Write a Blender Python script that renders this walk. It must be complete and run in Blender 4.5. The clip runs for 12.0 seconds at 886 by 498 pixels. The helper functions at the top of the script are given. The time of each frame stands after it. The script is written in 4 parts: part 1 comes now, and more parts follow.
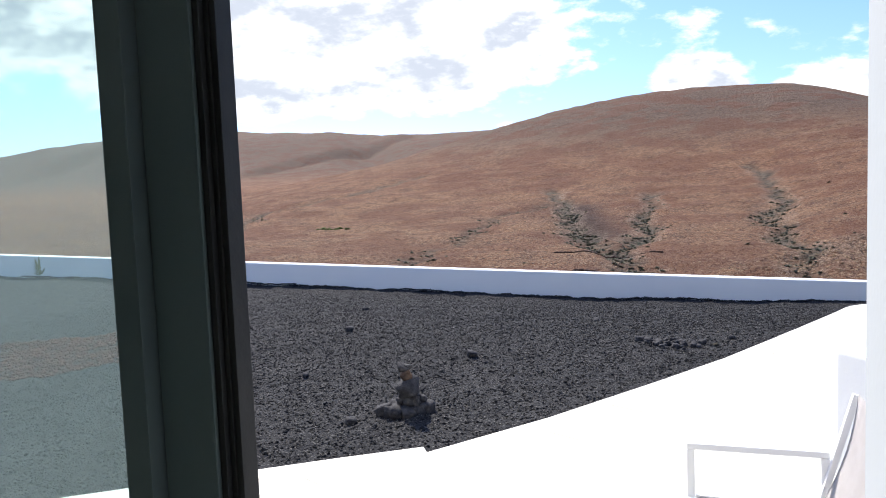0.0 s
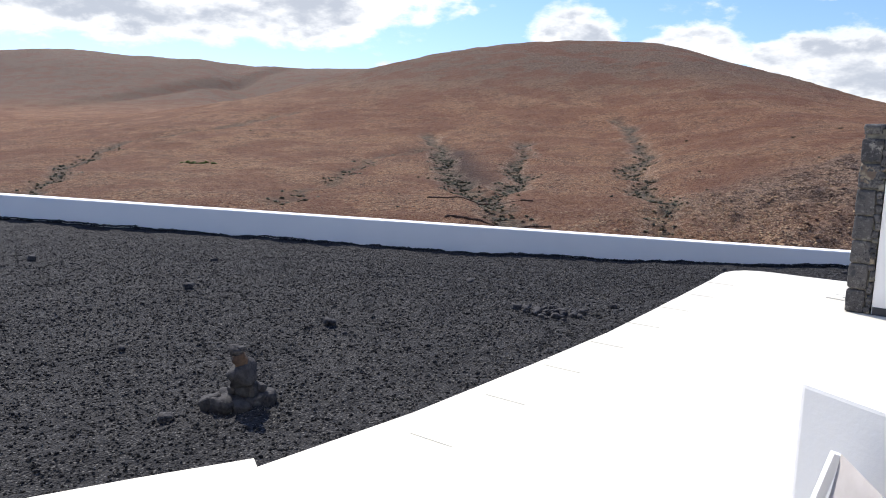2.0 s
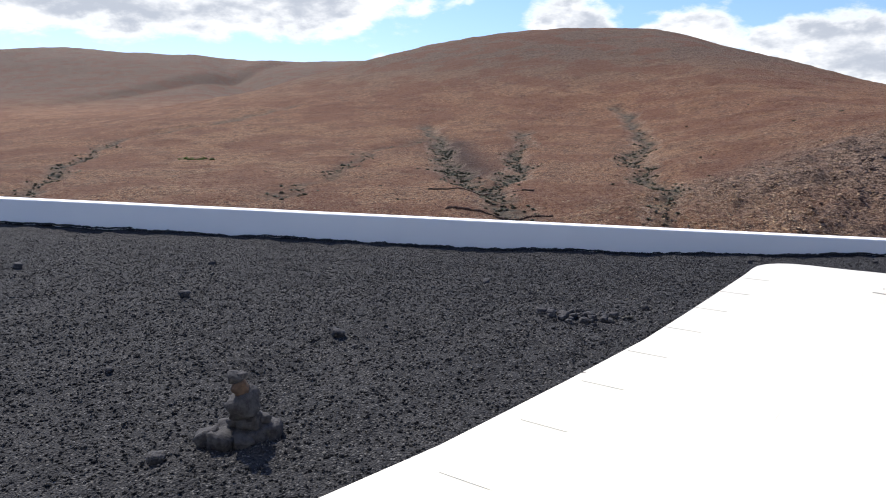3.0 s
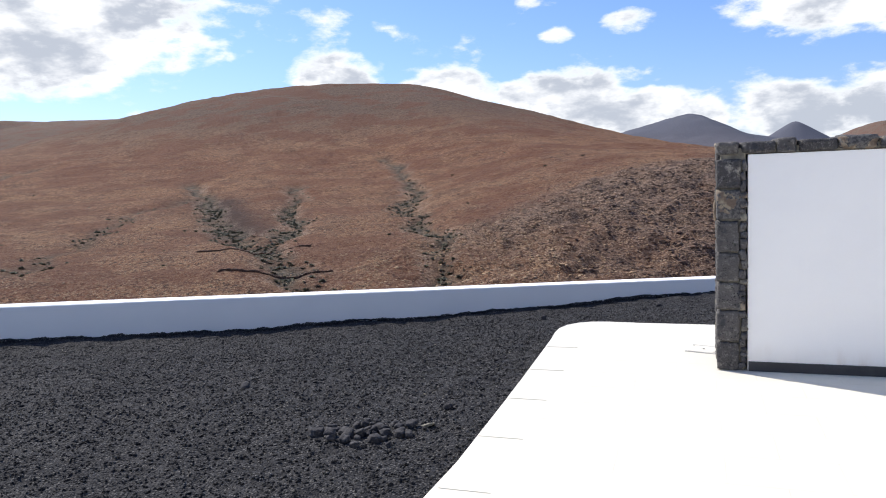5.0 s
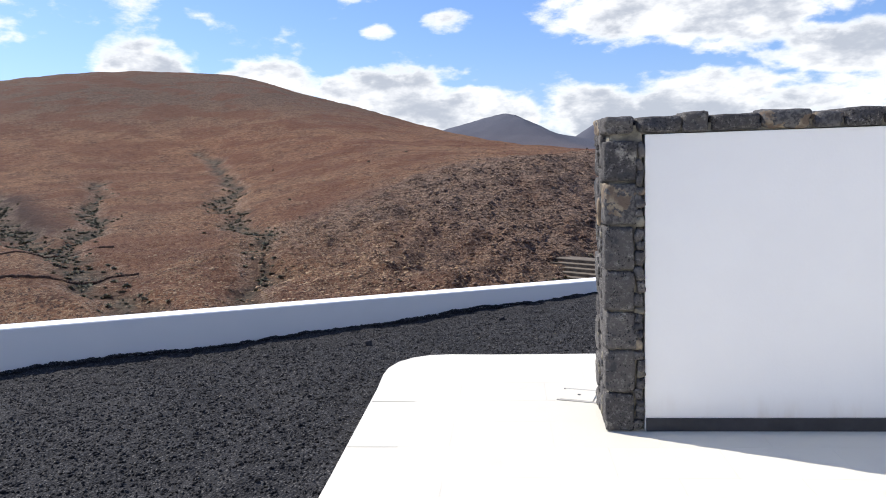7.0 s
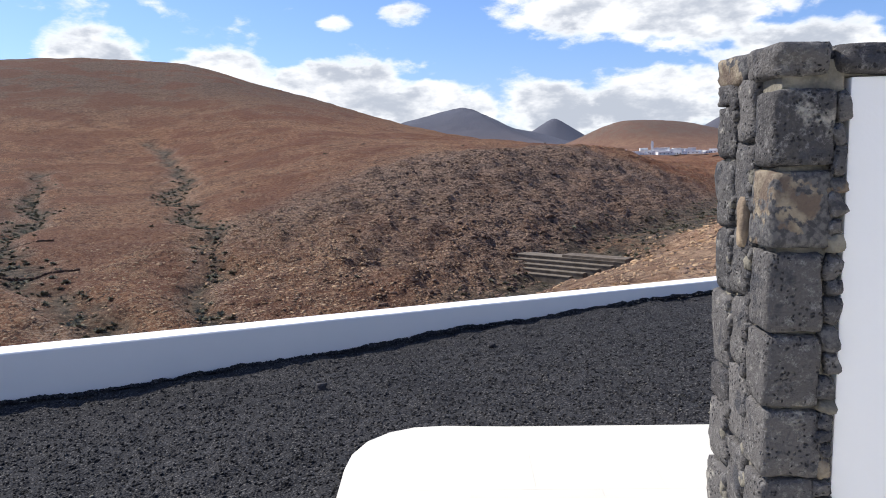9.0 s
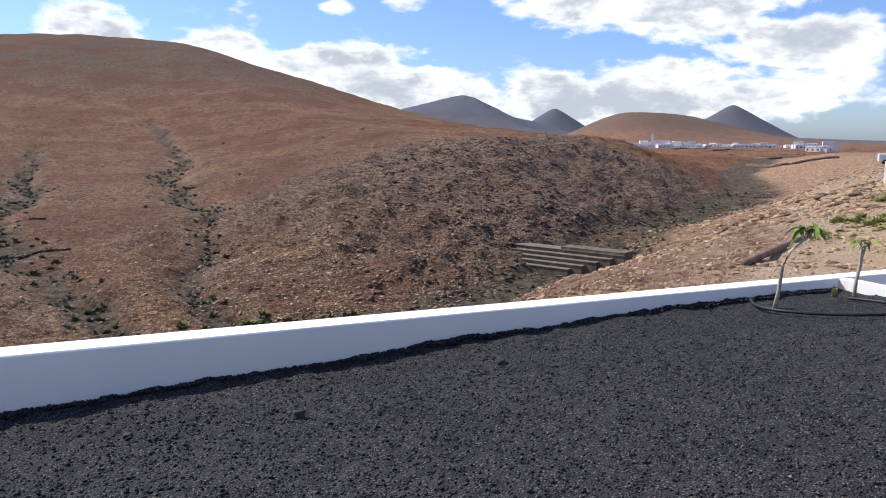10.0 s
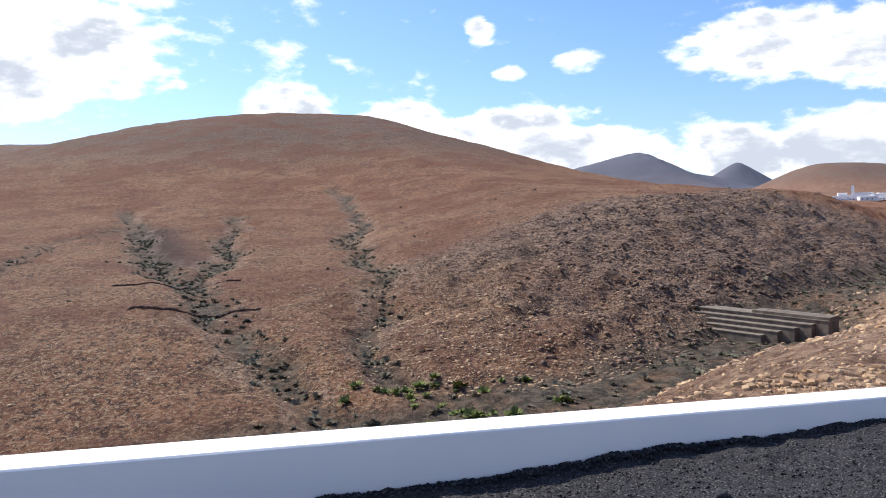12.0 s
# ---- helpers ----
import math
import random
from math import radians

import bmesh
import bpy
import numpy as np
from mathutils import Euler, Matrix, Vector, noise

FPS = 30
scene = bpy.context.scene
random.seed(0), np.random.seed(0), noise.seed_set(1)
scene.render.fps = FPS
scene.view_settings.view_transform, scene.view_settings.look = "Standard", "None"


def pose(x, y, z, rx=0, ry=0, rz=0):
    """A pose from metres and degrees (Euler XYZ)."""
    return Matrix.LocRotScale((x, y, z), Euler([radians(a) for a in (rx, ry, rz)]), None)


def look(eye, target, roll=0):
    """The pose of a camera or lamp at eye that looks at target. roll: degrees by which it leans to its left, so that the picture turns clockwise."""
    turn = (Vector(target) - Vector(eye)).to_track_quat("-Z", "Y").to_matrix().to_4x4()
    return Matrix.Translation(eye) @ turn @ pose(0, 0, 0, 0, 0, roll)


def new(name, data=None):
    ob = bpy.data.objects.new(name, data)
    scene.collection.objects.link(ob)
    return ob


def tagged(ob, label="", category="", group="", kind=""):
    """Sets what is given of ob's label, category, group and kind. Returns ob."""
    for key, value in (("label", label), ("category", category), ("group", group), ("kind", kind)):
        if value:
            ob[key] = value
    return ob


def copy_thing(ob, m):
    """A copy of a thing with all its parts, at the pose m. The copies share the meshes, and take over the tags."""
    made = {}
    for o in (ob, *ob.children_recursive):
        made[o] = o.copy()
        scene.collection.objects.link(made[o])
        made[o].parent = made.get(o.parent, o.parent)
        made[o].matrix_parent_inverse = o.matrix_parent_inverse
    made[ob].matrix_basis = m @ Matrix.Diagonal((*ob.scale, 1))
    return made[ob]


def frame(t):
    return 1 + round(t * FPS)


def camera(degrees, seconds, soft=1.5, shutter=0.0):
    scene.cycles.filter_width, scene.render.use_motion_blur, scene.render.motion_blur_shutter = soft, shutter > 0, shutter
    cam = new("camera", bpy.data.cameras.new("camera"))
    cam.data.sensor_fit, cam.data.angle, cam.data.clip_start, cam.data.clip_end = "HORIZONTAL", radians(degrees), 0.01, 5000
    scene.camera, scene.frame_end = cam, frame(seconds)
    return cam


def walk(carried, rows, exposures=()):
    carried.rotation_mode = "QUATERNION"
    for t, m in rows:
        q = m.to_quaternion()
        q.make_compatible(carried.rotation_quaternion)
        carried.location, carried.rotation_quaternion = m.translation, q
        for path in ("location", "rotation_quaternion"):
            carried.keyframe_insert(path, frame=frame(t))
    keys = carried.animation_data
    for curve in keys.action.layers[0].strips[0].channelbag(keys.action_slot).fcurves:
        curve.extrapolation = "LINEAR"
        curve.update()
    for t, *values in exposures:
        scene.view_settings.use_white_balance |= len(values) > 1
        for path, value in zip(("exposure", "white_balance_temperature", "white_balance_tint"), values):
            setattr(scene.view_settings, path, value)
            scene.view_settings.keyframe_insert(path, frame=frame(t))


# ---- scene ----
cam = camera(62.5, 12.0, 0.95)
PATH = [
    (0, (0.822, -0.124, 1.705), (0.137, 1.749, 1.545), -2.2),
    (0.3, (0.804, 0.022, 1.695), (0.383, 1.967, 1.494), -2.1),
    (0.5, (0.792, 0.083, 1.686), (0.486, 2.045, 1.451), -4.0),
    (0.6, (0.781, 0.126, 1.687), (0.557, 2.094, 1.409), -4.5),
    (0.8, (0.750, 0.232, 1.683), (0.675, 2.210, 1.396), -3.1),
    (1, (0.708, 0.368, 1.679), (0.655, 2.347, 1.396), -2.2),
    (1.2, (0.669, 0.517, 1.676), (0.468, 2.488, 1.401), -1.5),
    (1.5, (0.693, 0.642, 1.698), (0.257, 2.574, 1.417), 1.4),
    (2, (0.612, 0.907, 1.721), (0.264, 2.850, 1.400), 1.0),
    (2.5, (0.426, 1.169, 1.712), (0.073, 3.106, 1.360), -0.2),
    (4.5, (0.317, 2.674, 1.729), (0.243, 4.657, 1.479), -0.8),
    (5, (0.407, 3.121, 1.734), (0.654, 5.094, 1.517), -2.5),
    (5.5, (0.527, 3.554, 1.707), (0.921, 5.504, 1.502), -0.3),
    (6, (0.722, 4.068, 1.685), (1.275, 5.980, 1.489), 1.0),
    (6.5, (0.856, 4.566, 1.663), (1.506, 6.444, 1.443), -0.4),
    (8.5, (1.335, 6.566, 1.592), (2.102, 8.391, 1.309), -3.4),
    (9, (1.514, 7.046, 1.554), (2.328, 8.853, 1.288), -1.3),
    (9.5, (1.710, 7.582, 1.538), (2.557, 9.377, 1.288), -1.4),
    (10, (1.894, 8.054, 1.518), (2.714, 9.854, 1.218), 0.2),
    (10.5, (2.004, 8.358, 1.503), (2.873, 10.137, 1.219), -0.9),
    (11, (2.150, 8.731, 1.488), (3.057, 10.492, 1.218), -1.4),
    (11.5, (2.289, 9.104, 1.478), (3.022, 10.954, 1.280), -0.2),
    (12, (2.422, 9.461, 1.449), (2.803, 11.420, 1.318), -1.4),
]
walk(cam, [(t, look(eye, target, roll)) for t, eye, target, roll in PATH],
     [(0, 1.05), (0.6, 1.0), (1.2, 0.85), (2.5, 0.70), (4.5, 0.66), (9.5, 0.64), (10.5, 0.76), (12, 0.93)])

# ---- world and sun ----
SUN_AZ, SUN_EL = -40.0, 45.0
sun_way = Vector((math.sin(radians(SUN_AZ)) * math.cos(radians(SUN_EL)), math.cos(radians(SUN_AZ)) * math.cos(radians(SUN_EL)), math.sin(radians(SUN_EL))))
sun = new("sun", bpy.data.lights.new("sun", "SUN"))
sun.data.energy, sun.data.angle, sun.data.color = 3.7, radians(0.55), (1.0, 0.95, 0.88)
sun.matrix_world = look(sun_way * 50, (0, 0, 0))


class Nodes:
    """Small help to write node trees."""

    def __init__(self, tree):
        self.tree = tree

    def add(self, kind, **values):
        node = self.tree.nodes.new(kind)
        for key, value in values.items():
            if key in node.inputs:
                if isinstance(value, bpy.types.NodeSocket):
                    self.tree.links.new(value, node.inputs[key])
                else:
                    node.inputs[key].default_value = value
            else:
                setattr(node, key, value)
        return node

    def math(self, op, a, b=0.0, c=0.0, clamp=False):
        node = self.tree.nodes.new("ShaderNodeMath")
        node.operation, node.use_clamp = op, clamp
        for i, v in enumerate((a, b, c)):
            if isinstance(v, bpy.types.NodeSocket):
                self.tree.links.new(v, node.inputs[i])
            else:
                node.inputs[i].default_value = v
        return node.outputs[0]

    def vmath(self, op, a, b=(0, 0, 0), scale=None):
        node = self.tree.nodes.new("ShaderNodeVectorMath")
        node.operation = op
        for i, v in enumerate((a, b)):
            if isinstance(v, bpy.types.NodeSocket):
                self.tree.links.new(v, node.inputs[i])
            else:
                node.inputs[i].default_value = v
        if scale is not None:
            node.inputs["Scale"].default_value = scale
        return node

    def mix(self, fac, a, b, kind="MIX"):
        node = self.tree.nodes.new("ShaderNodeMix")
        node.data_type, node.blend_type, node.clamp_factor = "RGBA", kind, True
        for i, v in ((0, fac), (6, a), (7, b)):
            if isinstance(v, bpy.types.NodeSocket):
                self.tree.links.new(v, node.inputs[i])
            elif i == 0:
                node.inputs[i].default_value = v
            else:
                node.inputs[i].default_value = (*v, 1) if len(v) == 3 else v
        return node.outputs[2]

    def noise(self, vector, scale, detail=4.0, rough=0.55, dist=0.0):
        node = self.add("ShaderNodeTexNoise", Scale=scale, Detail=detail, Roughness=rough, Distortion=dist)
        self.tree.links.new(vector, node.inputs["Vector"])
        return node.outputs["Fac"]

    def voronoi(self, vector, scale, feature="F1", output="Distance"):
        node = self.add("ShaderNodeTexVoronoi", Scale=scale)
        node.feature = feature
        self.tree.links.new(vector, node.inputs["Vector"])
        return node.outputs[output]

    def ramp(self, fac, lo, hi, a=0.0, b=1.0, smooth=True):
        node = self.tree.nodes.new("ShaderNodeMapRange")
        node.interpolation_type = "SMOOTHSTEP" if smooth else "LINEAR"
        self.tree.links.new(fac, node.inputs[0])
        for i, v in ((1, lo), (2, hi), (3, a), (4, b)):
            node.inputs[i].default_value = v
        return node.outputs[0]

    def link(self, a, b):
        self.tree.links.new(a, b)


world = bpy.data.worlds.new("sky")
scene.world = world
world.use_nodes = True
wt = world.node_tree
wt.nodes.clear()
W = Nodes(wt)
sky = wt.nodes.new("ShaderNodeTexSky")
sky.sky_type, sky.sun_disc = "NISHITA", False
sky.sun_elevation, sky.sun_rotation = radians(SUN_EL), radians(SUN_AZ)
sky.air_density, sky.dust_density, sky.ozone_density = 1.0, 0.6, 1.6
way = W.add("ShaderNodeTexCoord").outputs["Generated"]
sep = W.add("ShaderNodeSeparateXYZ", Vector=way)
# clouds lie on a flat layer over the land: their pattern shrinks towards the horizon
height = W.math("MAXIMUM", sep.outputs[2], 0.0)
azim = W.math("MULTIPLY", W.math("ARCTAN2", sep.outputs[0], sep.outputs[1]), 57.2958)
elev = W.math("MULTIPLY", W.math("ARCSINE", sep.outputs[2]), 57.2958)
stretch = W.vmath("MULTIPLY", way, (1.0, 1.0, 2.2)).outputs[0]
big = W.noise(stretch, 6.5, 8.0, 0.58, 0.1)
fine = W.noise(stretch, 26.0, 7.0, 0.62, 0.1)


def bank(a, e, wa, we, gain):
    """One cloud mass: where it stands (azimuth, height), how wide and high it is."""
    u = W.math("DIVIDE", W.math("SUBTRACT", azim, a), wa)
    v = W.math("DIVIDE", W.math("SUBTRACT", elev, e), we)
    d = W.math("ADD", W.math("MULTIPLY", u, u), W.math("MULTIPLY", v, v))
    return W.math("MULTIPLY", W.math("MAXIMUM", W.math("SUBTRACT", 1.0, d), 0.0), gain)


CLOUDS = [(-30, 12.0, 27, 7.6, 1.5), (-0.4, 6.9, 4.2, 3.3, 1.25), (7.6, 5.6, 5.0, 2.7, 1.2), (16.3, 4.3, 6.2, 3.2, 1.25), (24.0, 3.1, 7.0, 2.5, 1.2),
          (32.6, 3.0, 5.6, 2.9, 1.2), (39.8, 3.4, 7.0, 3.2, 1.2), (49.0, 3.0, 8.0, 2.4, 1.0), (16.3, 9.6, 2.0, 1.0, 0.8), (21.6, 10.2, 2.6, 1.2, 0.8),
          (14.3, 12.8, 1.5, 1.4, 0.7), (40.0, 10.0, 13.5, 3.4, 1.0), (51.0, 6.6, 6.0, 2.4, 1.0), (-20, 26, 26, 9, 0.9), (35, 24, 22, 6, 0.8), (120, 14, 40, 8, 0.9), (-120, 16, 40, 9, 0.9)]
field = None
for m in CLOUDS:
    v = bank(*m)
    field = v if field is None else W.math("MAXIMUM", field, v)
lumps = W.math("ADD", W.math("MULTIPLY", W.math("SUBTRACT", big, 0.5), 2.3), W.math("MULTIPLY", W.math("SUBTRACT", fine, 0.5), 1.15))
dens = W.math("ADD", field, lumps)
cover = W.ramp(dens, 0.18, 0.72)
soft = W.noise(stretch, 9.0, 5.0, 0.6, 0.0)
# grey bellies: thick parts away from the sun
belly = W.math("MULTIPLY", W.ramp(dens, 0.40, 1.0), W.ramp(soft, 0.36, 0.60))
white = W.mix(belly, (0.95, 0.96, 0.98), (0.46, 0.50, 0.58))
bg_sky = W.add("ShaderNodeBackground", Strength=0.084)
tint = W.mix(W.ramp(elev, 2.0, 16.0), (0.70, 0.86, 1.30), (0.72, 0.89, 1.26))
W.link(W.mix(1.0, sky.outputs[0], tint, "MULTIPLY"), bg_sky.inputs["Color"])
bg_cloud = W.add("ShaderNodeBackground", Strength=0.78)
W.link(white, bg_cloud.inputs["Color"])
both = wt.nodes.new("ShaderNodeMixShader")
W.link(cover, both.inputs[0])
W.link(bg_sky.outputs[0], both.inputs[1])
W.link(bg_cloud.outputs[0], both.inputs[2])
out = wt.nodes.new("ShaderNodeOutputWorld")
W.link(both.outputs[0], out.inputs["Surface"])


# ---- materials ----
def material(name, build, rough=0.85, metallic=0.0):
    mat = bpy.data.materials.new(name)
    mat.use_nodes = True
    tree = mat.node_tree
    N = Nodes(tree)
    shader = tree.nodes["Principled BSDF"]
    shader.inputs["Roughness"].default_value = rough
    shader.inputs["Metallic"].default_value = metallic
    shader.inputs["Specular IOR Level"].default_value = 0.25
    pos = N.add("ShaderNodeNewGeometry").outputs["Position"]
    obj = N.add("ShaderNodeTexCoord").outputs["Object"]
    colour, bump, strength, dist = build(N, pos, obj)
    if isinstance(colour, bpy.types.NodeSocket):
        N.link(colour, shader.inputs["Base Color"])
    else:
        shader.inputs["Base Color"].default_value = (*colour, 1)
    if bump is not None:
        b = N.add("ShaderNodeBump", Strength=strength, Distance=dist)
        N.link(bump, b.inputs["Height"])
        N.link(b.outputs[0], shader.inputs["Normal"])
    return mat


def gravel_look(N, pos, obj):
    a = N.voronoi(pos, 70, output="Color")
    g = N.add("ShaderNodeSeparateXYZ", Vector=a).outputs[0]
    d = N.voronoi(pos, 70)
    n = N.noise(pos, 1.3, 5)
    base = N.mix(N.ramp(n, 0.3, 0.7), (0.032, 0.031, 0.033), (0.055, 0.052, 0.052))
    base = N.mix(N.ramp(g, 0.72, 1.0), base, (0.15, 0.142, 0.135))
    island = N.add("ShaderNodeNewGeometry").outputs["Random Per Island"]
    base = N.mix(N.ramp(island, 0.70, 1.0), base, (0.17, 0.162, 0.152))
    base = N.mix(N.ramp(d, 0.35, 0.75), base, (0.022, 0.022, 0.024))
    return base, N.math("ADD", N.math("MULTIPLY", d, -1.0), N.noise(pos, 120, 2)), 0.9, 0.02


def rock_dark_look(N, pos, obj):
    rnd = N.add("ShaderNodeObjectInfo").outputs["Random"]
    p = N.noise(pos, 90, 3, 0.6)
    n = N.noise(pos, 9, 5, 0.6)
    tone = N.mix(rnd, (0.070, 0.066, 0.066), (0.135, 0.126, 0.120))
    tone = N.mix(N.math("MULTIPLY", N.ramp(N.noise(pos, 34, 6, 0.8), 0.50, 0.66), 0.7), tone, (0.27, 0.26, 0.245))
    tone = N.mix(N.ramp(n, 0.60, 0.72), tone, (0.33, 0.31, 0.27))
    tone = N.mix(N.ramp(n, 0.46, 0.34), tone, (0.06, 0.06, 0.066))
    warp = N.vmath("ADD", pos, N.vmath("SCALE", N.add("ShaderNodeTexNoise", Vector=pos, Scale=25.0).outputs["Color"], scale=0.03).outputs[0]).outputs[0]
    pores = N.math("MAXIMUM", N.ramp(N.voronoi(warp, 62), 0.10, 0.36), N.ramp(N.noise(pos, 13, 4), 0.46, 0.56))
    tone = N.mix(N.math("SUBTRACT", 1.0, pores), tone, (0.03, 0.03, 0.034))
    return tone, N.math("ADD", N.math("MULTIPLY", pores, 0.8), p), 1.0, 0.012


def plain(base, second, scale, bump_scale=40, strength=0.3, dist=0.004):
    def build(N, pos, obj):
        n = N.noise(pos, scale, 6, 0.6)
        return N.mix(N.ramp(n, 0.3, 0.7), base, second), N.noise(pos, bump_scale, 4), strength, dist
    return build


def hill_look(N, pos, obj):
    def zone(name):
        return N.add("ShaderNodeAttribute", attribute_name=name).outputs["Fac"]
    z = N.add("ShaderNodeSeparateXYZ", Vector=pos).outputs[2]
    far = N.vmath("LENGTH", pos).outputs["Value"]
    n1 = N.noise(pos, 0.018, 6, 0.55)
    n2 = N.noise(pos, 0.16, 8, 0.68)
    n3 = N.noise(pos, 0.9, 8, 0.78)
    n4 = N.noise(pos, 3.4, 6, 0.8)
    n5 = N.noise(N.vmath("MULTIPLY", pos, (1.0, 0.6, 1.6)).outputs[0], 1.9, 8, 0.85)
    soil = N.mix(N.ramp(n1, 0.35, 0.65), (0.235, 0.098, 0.046), (0.315, 0.156, 0.076))
    soil = N.mix(N.math("MULTIPLY", N.ramp(n2, 0.46, 0.62), 0.8), soil, (0.15, 0.066, 0.036))
    soil = N.mix(N.math("MULTIPLY", N.ramp(n3, 0.505, 0.60), 0.75), soil, (0.41, 0.24, 0.135))
    soil = N.mix(N.math("MULTIPLY", N.ramp(n3, 0.475, 0.38), 0.85), soil, (0.085, 0.045, 0.03))
    soil = N.mix(N.math("MULTIPLY", N.ramp(n4, 0.52, 0.56), N.ramp(far, 260.0, 90.0, 0.2, 0.95)), soil, (0.50, 0.34, 0.205))
    soil = N.mix(N.math("MULTIPLY", N.ramp(n5, 0.48, 0.44), N.ramp(far, 420.0, 60.0, 0.35, 1.0)), soil, (0.055, 0.028, 0.020))
    soil = N.mix(N.ramp(z, 6.0, 34.0), soil, N.mix(N.ramp(n3, 0.38, 0.62), (0.105, 0.066, 0.045), (0.19, 0.122, 0.082)))
    patch = N.noise(pos, 0.055, 5, 0.6)
    soil = N.mix(N.math("MULTIPLY", N.ramp(patch, 0.54, 0.42), 0.55), soil, (0.165, 0.062, 0.033))
    strata = N.noise(N.vmath("MULTIPLY", pos, (0.5, 0.5, 3.2)).outputs[0], 1.5, 8, 0.75)
    # dark rock with the bank's shade painted in, sunlit slab edges as pale flecks
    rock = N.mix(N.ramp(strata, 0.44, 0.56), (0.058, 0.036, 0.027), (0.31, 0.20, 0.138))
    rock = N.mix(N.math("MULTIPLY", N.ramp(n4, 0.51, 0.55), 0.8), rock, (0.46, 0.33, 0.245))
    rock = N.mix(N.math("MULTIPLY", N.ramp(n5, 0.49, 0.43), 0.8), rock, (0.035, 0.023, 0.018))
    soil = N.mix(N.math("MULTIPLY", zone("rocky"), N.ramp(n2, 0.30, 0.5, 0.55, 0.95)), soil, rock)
    soil = N.mix(N.math("MULTIPLY", zone("dark"), 0.9), soil, (0.050, 0.026, 0.021))
    soil = N.mix(N.math("MULTIPLY", zone("pale"), N.ramp(n4, 0.465, 0.53)), soil, (0.64, 0.47, 0.34))
    loose = N.mix(N.ramp(n3, 0.38, 0.6), (0.37, 0.205, 0.118), (0.72, 0.48, 0.31))
    loose = N.mix(N.ramp(n5, 0.50, 0.40), loose, (0.20, 0.10, 0.058))
    loose = N.mix(N.math("MULTIPLY", N.ramp(strata, 0.47, 0.40), 0.7), loose, (0.16, 0.085, 0.055))
    loose = N.mix(N.math("MULTIPLY", zone("sand"), N.ramp(n2, 0.75, 0.50)), loose, (0.80, 0.585, 0.395))
    loose = N.mix(N.ramp(n4, 0.55, 0.7), loose, (0.58, 0.43, 0.31))
    soil = N.mix(zone("rubble"), soil, loose)
    scrub = N.mix(N.ramp(n3, 0.42, 0.58), (0.055, 0.045, 0.030), (0.19, 0.145, 0.10))
    soil = N.mix(N.math("MULTIPLY", zone("scrub"), N.ramp(n2, 0.35, 0.52, 0.35, 1.0)), soil, scrub)
    # aerial haze painted into the soil colour, greyer then bluer with distance
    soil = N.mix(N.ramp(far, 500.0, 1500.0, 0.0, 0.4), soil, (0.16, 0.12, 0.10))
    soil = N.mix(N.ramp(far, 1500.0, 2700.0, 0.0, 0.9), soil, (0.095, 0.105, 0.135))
    relief = N.math("ADD", N.math("MULTIPLY", n2, 2.0), N.math("ADD", n3, N.math("MULTIPLY", n4, 0.25)))
    return soil, relief, 1.0, 1.4


def tile_look(N, pos, obj):
    rnd = N.add("ShaderNodeObjectInfo").outputs["Random"]
    n = N.noise(pos, 2.2, 6, 0.6)
    base = N.mix(rnd, (0.70, 0.662, 0.565), (0.715, 0.677, 0.58))
    return N.mix(N.ramp(n, 0.5, 0.85), base, (0.65, 0.605, 0.53)), N.noise(pos, 30, 3), 0.15, 0.003


def white_look(N, pos, obj):
    sep = N.add("ShaderNodeSeparateXYZ", Vector=pos)
    n = N.noise(pos, 1.6, 6, 0.6)
    stain = N.math("MULTIPLY", N.ramp(N.noise(N.vmath("MULTIPLY", pos, (1.0, 1.0, 0.25)).outputs[0], 6.0, 5), 0.5, 0.8), 0.5)
    foot = N.math("MULTIPLY", N.ramp(sep.outputs[2], 0.26, 0.05), N.math("ADD", 0.15, stain))
    base = N.mix(N.ramp(n, 0.35, 0.7), (0.90, 0.895, 0.88), (0.875, 0.87, 0.86))
    return N.mix(foot, base, (0.62, 0.53, 0.43)), N.noise(pos, 60, 4), 0.2, 0.003


DARKSTONE = material("dark_lava_stone", plain((0.032, 0.030, 0.033), (0.075, 0.072, 0.073), 22, 70, 0.9, 0.01), 0.9)
GRAVEL = material("black_gravel", gravel_look, 0.95)
ROCK = material("lava_rock", rock_dark_look, 0.95)
TAN = material("tan_stone", plain((0.19, 0.145, 0.105), (0.40, 0.31, 0.21), 9, 60, 0.8, 0.01), 0.9)
MORTAR = material("mortar", plain((0.13, 0.12, 0.10), (0.28, 0.255, 0.20), 14, 70, 0.9, 0.01), 0.95)
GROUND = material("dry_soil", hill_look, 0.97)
TILE = material("cream_stone", tile_look, 0.6)
WHITE = material("white_render", white_look, 0.85)
WHITEPLAIN = material("white_garden_paint", plain((0.89, 0.87, 0.84), (0.86, 0.845, 0.82), 0.9, 60, 0.2, 0.003), 0.85)
# grey copy of the white render that carries the doorway wall's shade
SHADEDWHITE = material("white_render_shaded", plain((0.47, 0.495, 0.52), (0.455, 0.48, 0.505), 0.9, 60, 0.2, 0.003), 0.85)
DRYGRASS = material("dry_grass", plain((0.22, 0.20, 0.11), (0.36, 0.31, 0.18), 1.5, 8, 0.6, 0.05), 0.95)
BLACKBAND = material("black_skirting", plain((0.035, 0.036, 0.04), (0.05, 0.05, 0.055), 8), 0.5)
ALU = material("grey_aluminium", plain((0.060, 0.082, 0.092), (0.068, 0.090, 0.10), 3, 200, 0.05, 0.001), 0.45)
GASKET = material("black_gasket", plain((0.008, 0.009, 0.011), (0.012, 0.013, 0.015), 6), 0.6)
